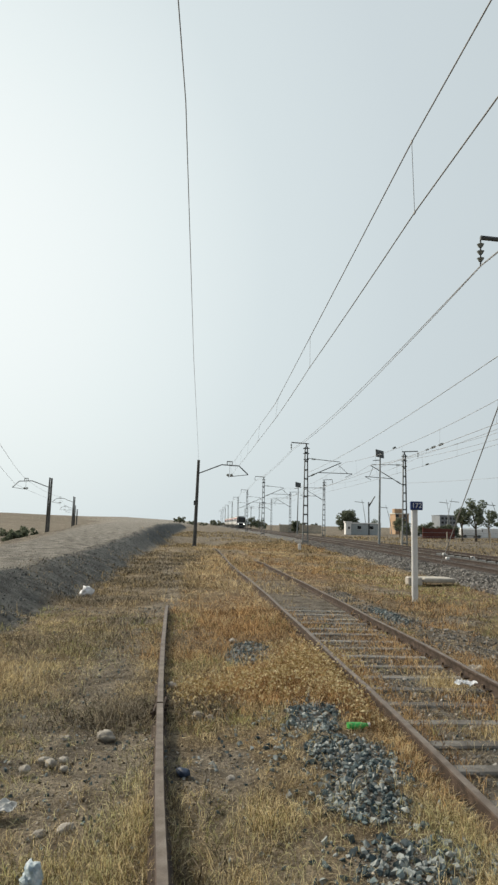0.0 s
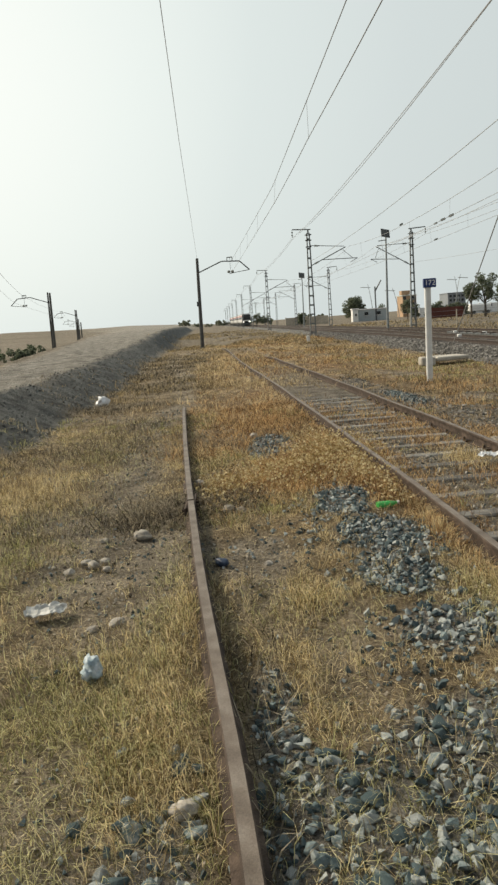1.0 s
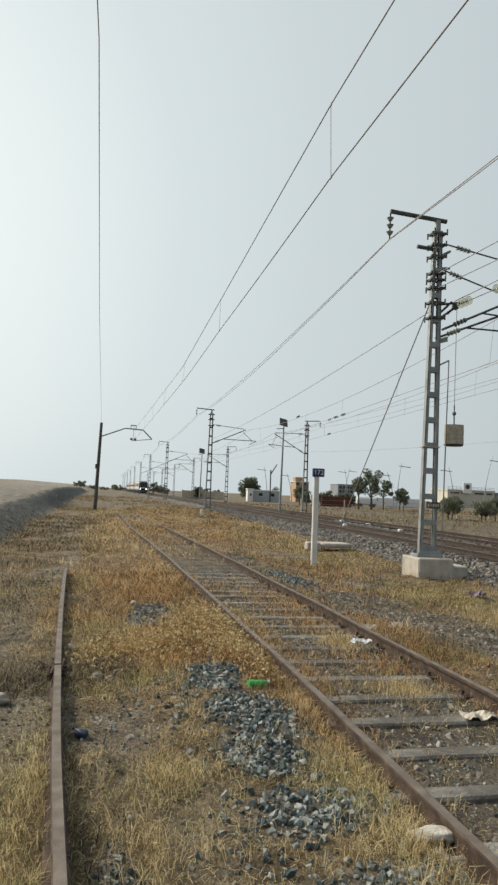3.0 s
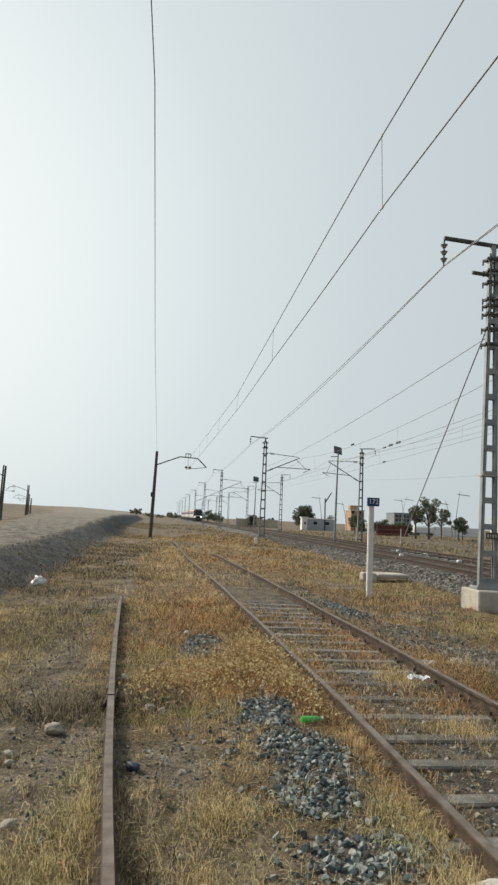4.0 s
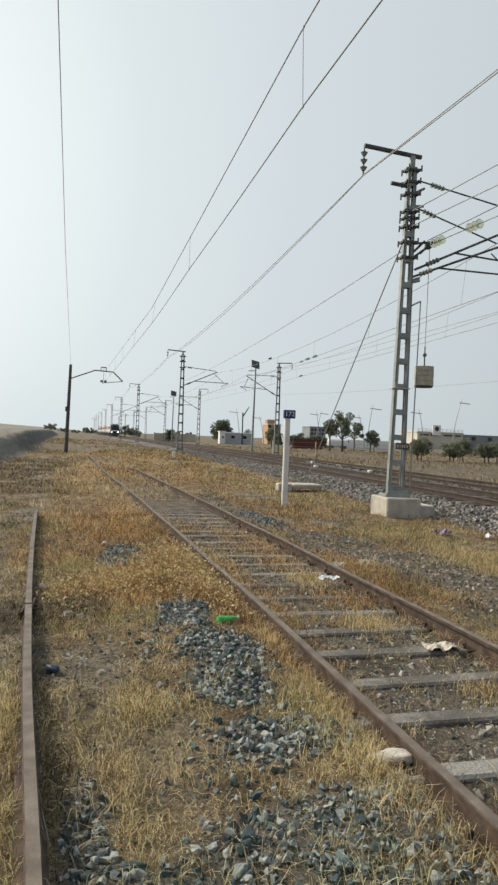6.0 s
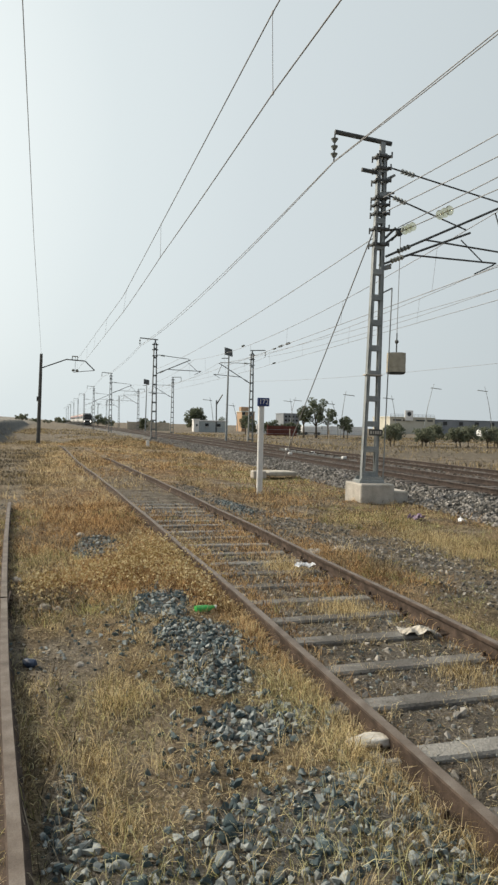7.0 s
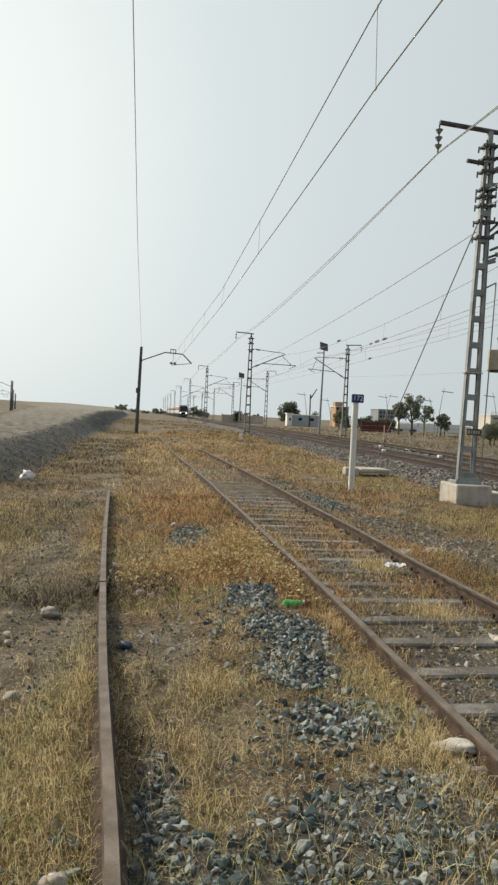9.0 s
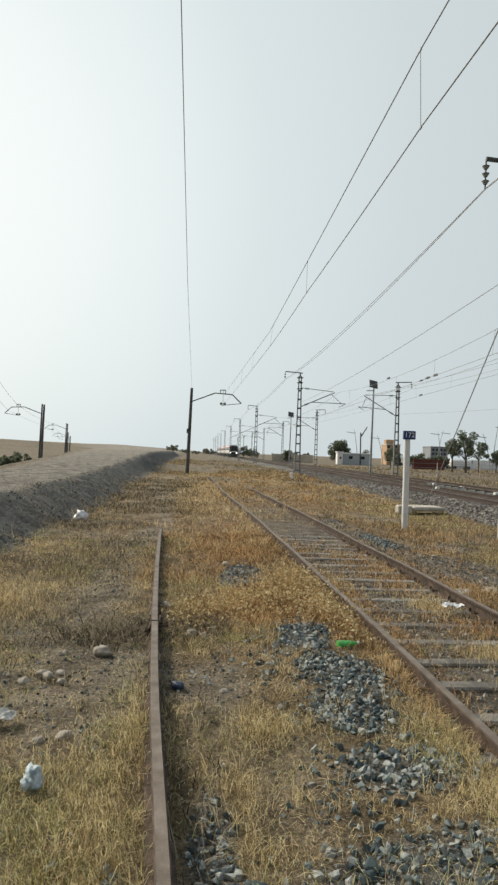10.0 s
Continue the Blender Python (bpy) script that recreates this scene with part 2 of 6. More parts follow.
    l.new(col, patch.inputs["Color1"])
    l.new(ramp_(noise_(2.3, 7), (0.40, 0.39, 0.38), (1.28, 1.26, 1.22), 0.36, 0.60), patch.inputs["Color2"])
    col = patch.outputs["Color"]
    l.new(col, b.inputs["Base Color"])
    bp = n.new("ShaderNodeBump")
    bp.inputs["Strength"].default_value, bp.inputs["Distance"].default_value = 0.8, 0.03
    l.new(n4, bp.inputs["Height"])
    bp2 = n.new("ShaderNodeBump")
    bp2.inputs["Strength"].default_value, bp2.inputs["Distance"].default_value = 0.9, 0.07
    l.new(n3, bp2.inputs["Height"])
    l.new(bp.outputs["Normal"], bp2.inputs["Normal"])
    l.new(bp2.outputs["Normal"], b.inputs["Normal"])
    return m


M_GROUND = ground_material()


# ---- helpers for meshes ----
def link_mesh(name, me, material, parent=None, label="", smooth=False):
    ob = new(name, me)
    if material and not me.materials:
        me.materials.append(material)
    if smooth:
        me.polygons.foreach_set("use_smooth", [True] * len(me.polygons))
    if parent:
        ob.parent = parent
    if label:
        tagged(ob, label)
    return ob


def part(name, bm, material, parent=None, label="", smooth=False):
    me = bpy.data.meshes.new(name)
    bm.to_mesh(me)
    bm.free()
    return link_mesh(name, me, material, parent, label, smooth)


def from_arrays(name, v, f, material, parent=None):
    """One mesh from numpy arrays: v (n,3), f (m,3) or (m,4)."""
    me = bpy.data.meshes.new(name)
    me.from_pydata(v.tolist(), [], f.tolist())
    return link_mesh(name, me, material, parent)


def thing(name, label, category, group="", at=(0, 0, 0), rz=0.0):
    e = new(name)
    e.empty_display_size = 0.2
    e.matrix_basis = pose(*at, 0, 0, rz)
    return tagged(e, label, category, group)


def add_box(bm, c, s, rot=None, bevel=0.0):
    """A box of size s centred on c, edges bevelled."""
    m = Matrix.Translation(c) @ (rot.to_4x4() if rot else Matrix()) @ Matrix.Diagonal((*s, 1))
    r = bmesh.ops.create_cube(bm, size=1, matrix=m)
    if bevel:
        es = list({e for v in r["verts"] for e in v.link_edges})
        bmesh.ops.bevel(bm, geom=es, offset=bevel, segments=1, affect="EDGES")
    return bm


def box(c, s, bevel=0.0, rot=None):
    return add_box(bmesh.new(), c, s, rot, bevel)


def add_tube(bm, a, b, r0, r1=None, seg=8):
    a, b = Vector(a), Vector(b)
    d = b - a
    q = d.to_track_quat("Z", "Y").to_matrix().to_4x4()
    bmesh.ops.create_cone(bm, cap_ends=True, segments=seg, radius1=r0, radius2=r0 if r1 is None else r1,
                          depth=d.length, matrix=Matrix.Translation((a + b) / 2) @ q)
    return bm


def tube(a, b, r0, r1=None, seg=8):
    return add_tube(bmesh.new(), a, b, r0, r1, seg)


def sweep(name, profile, pts, material, parent=None, label=""):
    """Extrude a closed profile (x across, z up) along a path of (x, y, z)."""
    pts = [Vector(p) for p in pts]
    v, f, k = [], [], len(profile)
    for i, p in enumerate(pts):
        d = (pts[min(i + 1, len(pts) - 1)] - pts[max(i - 1, 0)])
        d.z = 0
        d.normalize()
        side = Vector((d.y, -d.x, 0))
        for a, c in profile:
            v.append(p + side * a + Vector((0, 0, c)))
    for i in range(len(pts) - 1):
        for j in range(k):
            f.append((i * k + j, i * k + (j + 1) % k, (i + 1) * k + (j + 1) % k, (i + 1) * k + j))
    f.append(tuple(range(k)))
    f.append(tuple(range((len(pts) - 1) * k, len(pts) * k))[::-1])
    me = bpy.data.meshes.new(name)
    me.from_pydata(v, [], f)
    bm = bmesh.new()
    bm.from_mesh(me)
    bmesh.ops.recalc_face_normals(bm, faces=bm.faces)
    bm.to_mesh(me)
    bm.free()
    return link_mesh(name, me, material, parent, label)


def wire(name, pts, r, material, parent=None, sag=0.0, label=""):
    """A round wire through pts, sagging between each two."""
    cu = bpy.data.curves.new(name, "CURVE")
    cu.dimensions, cu.bevel_depth, cu.bevel_resolution = "3D", r, 1
    out = []
    for a, b in zip(pts, pts[1:]):
        a, b = Vector(a), Vector(b)
        for i in range(12):
            u = i / 12
            q = a.lerp(b, u)
            q.z -= sag * 4 * u * (1 - u)
            out.append(q)
    out.append(Vector(pts[-1]))
    sp = cu.splines.new("POLY")
    sp.points.add(len(out) - 1)
    for s_, q in zip(sp.points, out):
        s_.co = (*q, 1)
    cu.materials.append(material)
    ob = new(name, cu)
    if parent:
        ob.parent = parent
    if label:
        tagged(ob, label)
    return ob


def lerp_table(table, y):
    xs, ys = [a for a, _ in table], [b for _, b in table]
    return np.interp(y, xs, ys)


RNG = np.random.default_rng(7)


def vnoise(x, y, scale, seed=0):
    """Smooth value noise, 0 to 1, for arrays."""
    x, y = np.asarray(x, float) * scale, np.asarray(y, float) * scale
    xi, yi = np.floor(x), np.floor(y)
    u, w = x - xi, y - yi
    u, w = u * u * (3 - 2 * u), w * w * (3 - 2 * w)

    def h(a, b):
        q = np.sin(a * 127.1 + b * 311.7 + seed * 74.7) * 43758.5453
        return q - np.floor(q)
    return (h(xi, yi) * (1 - u) + h(xi + 1, yi) * u) * (1 - w) + (h(xi, yi + 1) * (1 - u) + h(xi + 1, yi + 1) * u) * w


# ---- the lie of the land ----
FOOT = [(-30, -3.9), (11, -3.65), (14, -3.6), (21, -3.6), (34, -4.3), (62, -5.6), (100, -7.6), (300, -16), (3000, -150)]
BANK = [(-30, 0.5), (15, 0.62), (36, 0.75), (60, 1.2), (90, 1.55), (150, 1.7), (400, 1.7), (3000, 1.2)]
ROAD_LEFT = [(-30, -8.2), (27, -8.8), (60, -12.6), (120, -22), (300, -50), (3000, -500)]
SIDING = [(-30, 2.6), (0, 2.56), (3, 2.5), (6, 2.38), (10, 2.15), (14, 1.97), (20, 1.64), (28, 1.05), (38, 0.66), (50, 0.02), (67, -0.8), (110, -2.5)]
Z_RAIL = 0.14


def shift(y):
    """How far the main line bears to the left with distance."""
    return -0.029 * np.maximum(0, np.asarray(y, float) - 55)


A_X, B_X, A_Z, B_Z = 10.2, 13.9, 0.42, 0.36


def smooth(a, b, v):
    t = np.clip((v - a) / (b - a), 0, 1)
    return t * t * (3 - 2 * t)


def height(x, y):
    x, y = np.asarray(x, float), np.asarray(y, float)
    z = 0.06 * (vnoise(x, y, 0.8, 3) - 0.5) + 0.055 * (vnoise(x, y, 2.6, 5) - 0.5)
    z = z * smooth(0.0, 0.5, np.abs(x - lerp_table(SIDING, y)) - 0.9)
    off = np.abs(x - lerp_table(SIDING, y))
    z = z + 0.055 * smooth(0.82, 1.0, off) * (1 - smooth(1.3, 2.1, off))
    foot, hb, rl = lerp_table(FOOT, y), lerp_table(BANK, y), lerp_table(ROAD_LEFT, y)
    up = np.clip((foot - x + 0.3 * (vnoise(x, y, 0.5, 9) - 0.5)) / 1.4, 0, 1) ** 0.9
    down = smooth(0, 7, rl - x)
    z = z + hb * up * (1 - down) - 0.6 * down
    z = z + 0.1 * up * (1 - down) * (vnoise(x, y, 0.35, 2) - 0.5)
    # shallow dip at the pole beside the siding
    z = z - 0.5 * smooth(50, 66, y) * (1 - smooth(74, 92, y)) * smooth(-6.5, -4.5, x) * (1 - smooth(-1.0, 2.5, x))
    # low plateau far to the left
    z = z + 6.0 * smooth(260, 420, y) * smooth(-60, -130, x)
    # ballast bed of the main line
    s = shift(y)
    bed = smooth(A_X - 2.5 + s, A_X - 1.35 + s, x) * (1 - smooth(B_X + 1.6 + s, B_X + 3.0 + s, x))
    z = z + (A_Z - 0.19) * bed
    return z


def axis(dense, far):
    return np.array(sorted(set(np.round(np.concatenate([*dense, far]), 3))))


gx = axis([np.arange(-4.0, 5.0, 0.1), np.arange(-14, -4, 0.35), np.arange(5.0, 18, 0.3)],
          [-3500, -2000, -1200, -700, -420, -260, -170, -130, -100, -80, -62, -50, -40, -32, -26, -21, -17, 20, 24, 30, 38, 50, 65, 90, 130, 200, 350, 700, 1500, 3500])
gy = axis([np.arange(0.5, 16, 0.12), np.arange(16, 40, 0.5), np.arange(40, 110, 2.0), np.arange(110, 450, 12)],
          [-400, -100, -40, -20, -10, -5, -2, -1, 0, 500, 650, 900, 1300, 2000, 3500])
GX, GY = np.meshgrid(gx, gy)
GZ = height(GX, GY)
nx, ny = len(gx), len(gy)
idx = np.arange(nx * ny).reshape(ny, nx)
gf = np.stack([idx[:-1, :-1], idx[:-1, 1:], idx[1:, 1:], idx[1:, :-1]], -1).reshape(-1, 4)
ground = from_arrays("ground", np.stack([GX, GY, GZ], -1).reshape(-1, 3), gf, M_GROUND)
tagged(ground, "dry stony ground with straw-coloured grass and bare earth", "ground", kind="structure")
ground.data.polygons.foreach_set("use_smooth", [True] * len(ground.data.polygons))


def blob(x, y, cx, cy, rx, ry, seed=0):
    """1 inside a ragged patch, falling to 0 outside."""
    d = ((x - cx) / rx) ** 2 + ((y - cy) / ry) ** 2 + 0.9 * (vnoise(x, y, 2.6, seed) - 0.5)
    return 1 - smooth(0.6, 1.25, d)


# ragged stone patches between the two tracks: centre and half-size
STONES = [(0.86, 6.45, 0.24, 0.75), (1.1, 5.2, 0.42, 0.6), (0.95, 4.55, 0.3, 0.4), (1.12, 3.72, 0.42, 0.36), (1.05, 2.75, 0.72, 0.48),
          (0.85, 1.95, 0.8, 0.6), (0.75, 1.2, 0.9, 0.6), (0.45, 2.4, 0.3, 0.35), (0.12, 2.25, 0.25, 0.6), (-0.42, 2.2, 0.22, 0.4), (0.05, 3.0, 0.12, 0.5), (0.42, 9.7, 0.34, 0.9), (3.3, 13.6, 0.22, 1.5)]
# dusty gravel along the far side of the siding
VERGE = [(3.25, 13.8, 0.55, 2.4), (3.8, 10.8, 0.75, 1.8), (4.5, 8.6, 0.9, 1.5), (4.6, 6.4, 1.0, 1.3), (4.2, 4.4, 0.7, 1.0), (2.9, 17.5, 0.4, 1.6)]


def gravel_mask(x, y):
    g = np.zeros_like(x)
    for i, (cx, cy, rx, ry) in enumerate(STONES):
        g = np.maximum(g, blob(x, y, cx, cy, rx, ry, i))
    return g


def verge_mask(x, y):
    g = np.zeros_like(x)
    for i, (cx, cy, rx, ry) in enumerate(VERGE):
        g = np.maximum(g, blob(x, y, cx, cy, rx, ry, 60 + i))
    return g * (0.6 + 0.4 * smooth(0.35, 0.6, vnoise(x, y, 1.8, 66)))


def dirt_mask(x, y):
    path_x = np.interp(y, [0, 4, 7, 12, 16, 20, 25, 30, 41, 60], [-1.0, -0.85, -1.2, -1.55, -1.2, -1.5, -1.85, -2.6, -3.5, -4.0])
    d = np.exp(-((x - path_x) / np.interp(y, [0, 6, 12, 20, 40], [0.32, 0.42, 0.36, 0.33, 0.4])) ** 2) * np.interp(y, [38, 48], [1, 0])
    d = np.maximum(d, blob(x, y, -1.75, 6.75, 0.75, 0.45, 31))
    d = np.maximum(d, blob(x, y, -1.0, 5.5, 0.75, 1.25, 33))
    d = np.maximum(d, 0.9 * blob(x, y, 0.3, 4.0, 0.35, 0.5, 37))
    d = np.maximum(d, blob(x, y, 0.05, 4.9, 0.3, 0.9, 35))
    d = np.maximum(d, 0.5 * blob(x, y, 0.5, 3.3, 0.4, 0.6, 36))
    bed = 1 - smooth(0.7, 1.05, np.abs(x - lerp_table(SIDING, y)))
    d = np.maximum(d, 0.9 * bed * np.interp(y, [0, 14, 24], [1, 1, 0.2]))
    d = np.maximum(d, 0.8 * smooth(0.5, 0.75, 0.6 * vnoise(x, y, 0.45, 61) + 0.4 * vnoise(x, y, 1.9, 62)) * np.maximum(smooth(3.4, 4.4, x), smooth(9, 13, y)) * (1 - smooth(35, 70, y)) * (1 - smooth(9, 12, x)) * smooth(-6, -4.5, x))
    d = np.maximum(d, 0.4 * smooth(0.5, 0.75, vnoise(x, y, 0.8, 63)) * (1 - smooth(-2.2, -1.2, x)) * smooth(-6, -4.5, x) * (1 - smooth(35, 70, y)))
    d = d * (0.55 + 0.9 * vnoise(x, y, 1.7, 12))
    return np.clip(d, 0, 1)


def road_mask(x, y):
    foot, rl = lerp_table(FOOT, y), lerp_table(ROAD_LEFT, y)
    return smooth(1.3, 1.6, foot - x + 0.25 * (vnoise(x, y, 0.8, 41) - 0.5)) * (1 - smooth(-0.4, 0.6, rl - x))


def slope_mask(x, y):
    foot = lerp_table(FOOT, y)
    return smooth(-0.3, 0.2, foot - x + 0.5 * (vnoise(x, y, 0.9, 40) - 0.5)) * (1 - road_mask(x, y)) * (1 - smooth(2.2, 2.6, foot - x))


def rust_mask(x, y):
    r = smooth(0.36, 0.68, 0.65 * vnoise(x, y, 0.33, 51) + 0.35 * vnoise(x, y, 1.6, 52)) * np.interp(y, [0, 6, 8, 40, 80], [0.0, 0.05, 1, 1, 0.7])
    return r * smooth(-1.2, 0.5, x) * (1 - 0.4 * smooth(3.6, 4.6, x))


zr = np.clip(np.maximum(dirt_mask(GX, GY), road_mask(GX, GY)), 0, 1)
bedm = smooth(A_X - 2.6 + shift(GY), A_X - 2.2 + shift(GY), GX) * (1 - smooth(B_X + 2.4 + shift(GY), B_X + 3 + shift(GY), GX))
zg = np.clip(np.maximum(np.maximum(gravel_mask(GX, GY) * 0.9, slope_mask(GX, GY) * 0.95), np.maximum(bedm, 0.15 * road_mask(GX, GY))), 0, 1)
zb = rust_mask(GX, GY)
zs = slope_mask(GX, GY)
zt = (1 - smooth(0.7, 0.95, np.abs(GX - lerp_table(SIDING, GY)))) * np.interp(GY, [0, 14, 26], [1, 0.9, 0.15])
zt = np.maximum(zt, 0.8 * verge_mask(GX, GY))
# alpha falls with distance, fading to the field colour greyed for haze
za = (1 - smooth(35, 95, GY)) * (1 - smooth(15.5, 18, GX)) * (1 - smooth(8.5, 10, -GX))
att = ground.data.color_attributes.new("zone", "FLOAT_COLOR", "POINT")
att.data.foreach_set("color", np.stack([zr, zg, zb, za], -1).reshape(-1).astype(np.float32))
att = ground.data.color_attributes.new("zone_b", "FLOAT_COLOR", "POINT")
att.data.foreach_set("color", np.stack([zs, zt, road_mask(GX, GY), 0 * zs + 1], -1).reshape(-1).astype(np.float32))


# ---- railway tracks ----
RAIL = [(-0.065, -0.14), (0.065, -0.14), (0.065, -0.128), (0.010, -0.112), (0.010, -0.038), (0.032, -0.030), (0.034, -0.006), (0.026, 0.0),
        (-0.026, 0.0), (-0.034, -0.006), (-0.032, -0.030), (-0.010, -0.038), (-0.010, -0.112), (-0.065, -0.128)]
HEAD = [(-0.027, 0.0012), (0.027, 0.0012), (0.027, 0.0), (-0.027, 0.0)]


def siding_at(y, side=0.0, z=0.0):
    return (float(lerp_table(SIDING, y)) + side, y, z)


_ys = np.arange(-12, 100, 0.8)
_xs = np.convolve(np.pad(lerp_table(SIDING, _ys), 6, mode="edge"), np.ones(13) / 13, "valid")


def siding_x(y):
    return float(np.interp(y, _ys, _xs))


siding = thing("siding_track", "rusty disused siding track on grey timber sleepers among weeds", "railway track")
for sd in (-0.75, 0.75):
    bury = (29, 40) if sd > 0 else (42, 56)
    pts = [(siding_x(y) + sd, y, Z_RAIL + 0.006 * math.sin(y * 1.3 + sd) - 0.3 * float(smooth(*bury, y))) for y in np.arange(-8, 60, 0.8)]
    rail = sweep("rail", RAIL, pts, M_RAIL, siding, "rust-brown steel rail")
    sweep("rail_head", HEAD, pts, M_RAILTOP, rail, "dull worn running surface")

bm = box((0, 0, 0), (2.35, 0.165, 0.13), 0.015)
for v in bm.verts:
    v.co += Vector((0, 0.01 * math.sin(v.co.x * 5), 0.006 * math.sin(v.co.x * 3.1)))
sleeper_me = bpy.data.meshes.new("sleeper")
bm.to_mesh(sleeper_me)
bm.free()
sleeper_me.materials.append(M_SLEEPER)
bm = box((0, 0, 0.012), (0.17, 0.12, 0.024), 0.006)
for sx in (-0.075, 0.075):
    add_tube(bm, (sx, 0.02, 0.02), (sx, 0.02, 0.06), 0.016, 0.013, 6)
fast_me = bpy.data.meshes.new("fastening")
bm.to_mesh(fast_me)
bm.free()
fast_me.materials.append(M_RAIL)
y = -5.46
k = 0
while y < 40:
    ang = math.atan((siding_x(y + 0.5) - siding_x(y - 0.5)))
    ob = link_mesh("sleeper", sleeper_me, None, siding)
    jit = random.uniform(-1, 1)
    ob.matrix_basis = pose(siding_x(y) + 0.03 * jit, y + random.uniform(-0.012, 0.012), -0.036 - 0.07 * float(smooth(10, 24, y)) + random.uniform(-0.012, 0.008), 0, random.uniform(-0.4, 0.4), -math.degrees(ang) + random.uniform(-1.2, 1.2))
    if y < 14:
        for sd in (-0.75, 0.75):
            f = link_mesh("fastening", fast_me, None, siding)
            f.matrix_basis = pose(siding_x(y) + sd, y, 0.012, 0, 0, -math.degrees(ang))
    y += 0.627

# the loose rail that ends in the grass
LOOSE = [(0.05, -3.0), (0.0, 0.8), (-0.075, 2.06), (-0.165, 2.9), (-0.285, 3.95), (-0.385, 4.95), (-0.53, 6.6), (-0.60, 7.4), (-0.79, 9.8), (-0.95, 12.0), (-1.10, 14.1)]
loose = thing("loose_rail", "single rust-brown rail lying along the grass, ending short", "rail")
for seg, zoff in ((LOOSE[:7], 0.0), (LOOSE[6:], -0.015)):
    ys = np.arange(seg[0][1], seg[-1][1] + 0.01, 0.25)
    pts = [(float(np.mean(np.interp(q + np.linspace(-0.7, 0.7, 15), [p[1] for p in LOOSE], [p[0] for p in LOOSE]))), float(q), Z_RAIL + zoff) for q in ys]
    r_ = sweep("rail_length", RAIL, pts, M_RAIL, loose)
    sweep("rail_head", HEAD, pts, M_RAILTOP, r_, "dull worn running surface")
for sx in (-0.035, 0.035):
    fp = part("fishplate", box((-0.53 + sx, 6.6, 0.075), (0.022, 0.55, 0.075), 0.004), M_RAIL, loose, "bolted joint plate")
    for dy in (-0.2, -0.07, 0.07, 0.2):
        part("bolt", tube((-0.53 + sx * 0.6, 6.6 + dy, 0.075), (-0.53 + sx * 2.0, 6.6 + dy, 0.075), 0.014, None, 6), M_RAIL, fp)


M_MAINRAIL = mat("dark_brown_rail", ((0.032, 0.024, 0.02), (0.055, 0.041, 0.034), (0.085, 0.064, 0.053)), 0.75, 0.1, 9, 140, 0.2)


# main line
def main_track(cx, zt, label):
    tr = thing("main_track", label, "railway track", "main line tracks")
    rail_m = M_MAINRAIL
    for sd in (-0.75, 0.75):
        pts = [(cx + float(shift(q)) + sd, float(q), zt) for q in np.concatenate([np.arange(-30, 120, 3.0), np.arange(120, 900, 30)])]
        r = sweep("rail", RAIL, pts, rail_m, tr, "brown steel rail")
        sweep("rail_head", HEAD, pts, M_RAILTOP, r, "worn running surface")
    return tr


M_CSLEEP = mat("stained_concrete_sleeper", ((0.05, 0.042, 0.037), (0.085, 0.073, 0.065), (0.15, 0.132, 0.118)), 0.9, 0, 5, 60, 0.3, obrand=0.5)
bm = box((0, 0, 0), (2.5, 0.27, 0.20), 0.03)
cs_me = bpy.data.meshes.new("sleeper")
bm.to_mesh(cs_me)
bm.free()
cs_me.materials.append(M_CSLEEP)
for cx, zt, lb in ((A_X, A_Z, "electrified main track on brown-stained sleepers and ballast"), (B_X, B_Z, "second electrified main track on brown-stained sleepers")):
    tr = main_track(cx, zt, lb)
    for i in range(130):
        yy = 2 + i * 0.6
        ob = link_mesh("sleeper", cs_me, None, tr)
        ob.matrix_basis = pose(cx + float(shift(yy)) + random.uniform(-.02, .02), yy, zt - 0.14 - 0.092, 0, 0, random.uniform(-0.6, 0.6))
# point machine rods and cables between the two tracks
rods = thing("point_rodding", "dark steel point rodding lying between the main tracks", "rodding")
for i in range(9):
    part("rod", box((A_X + 1.35 - 0.045 * i, 36.5 - i * 1.15, A_Z + 0.0), (0.16, 1.0, 0.11), 0.02), M_DARK, rods)
for i in range(9):
    part("clamp", box((A_X + 1.35 - 0.045 * i, 36.0 - i * 1.15, A_Z + 0.07), (0.2, 0.12, 0.06), 0.01), M_MAINRAIL, rods)
for yy, xx in ((31.6, 1.3), (26.8, 0.95), (35.4, 1.2), (30.4, -0.25)):
    part("marker", box((A_X + xx, yy, A_Z + 0.06), (0.17, 0.2, 0.11), 0.02), M_WHITE, rods, "whitewashed end cover")


# ---- masts ----
def disc_string(parent, top, n, step, r, material, axis_dir=(0, 0, -1)):
    """A string of insulator discs from top along axis_dir."""
    d = Vector(axis_dir).normalized()
    t0 = Vector(top)
    ins = part("insulator_pin", tube(t0, t0 + d * (step * (n + 0.6)), 0.018, None, 6), M_DARK, parent)
    for i in range(n):
        c = t0 + d * step * (i + 0.6)
        part("insulator_disc", tube(c, c + d * step * 0.45, r, r * 0.45, 12), material, ins)
    return t0 + d * (step * (n + 0.6))


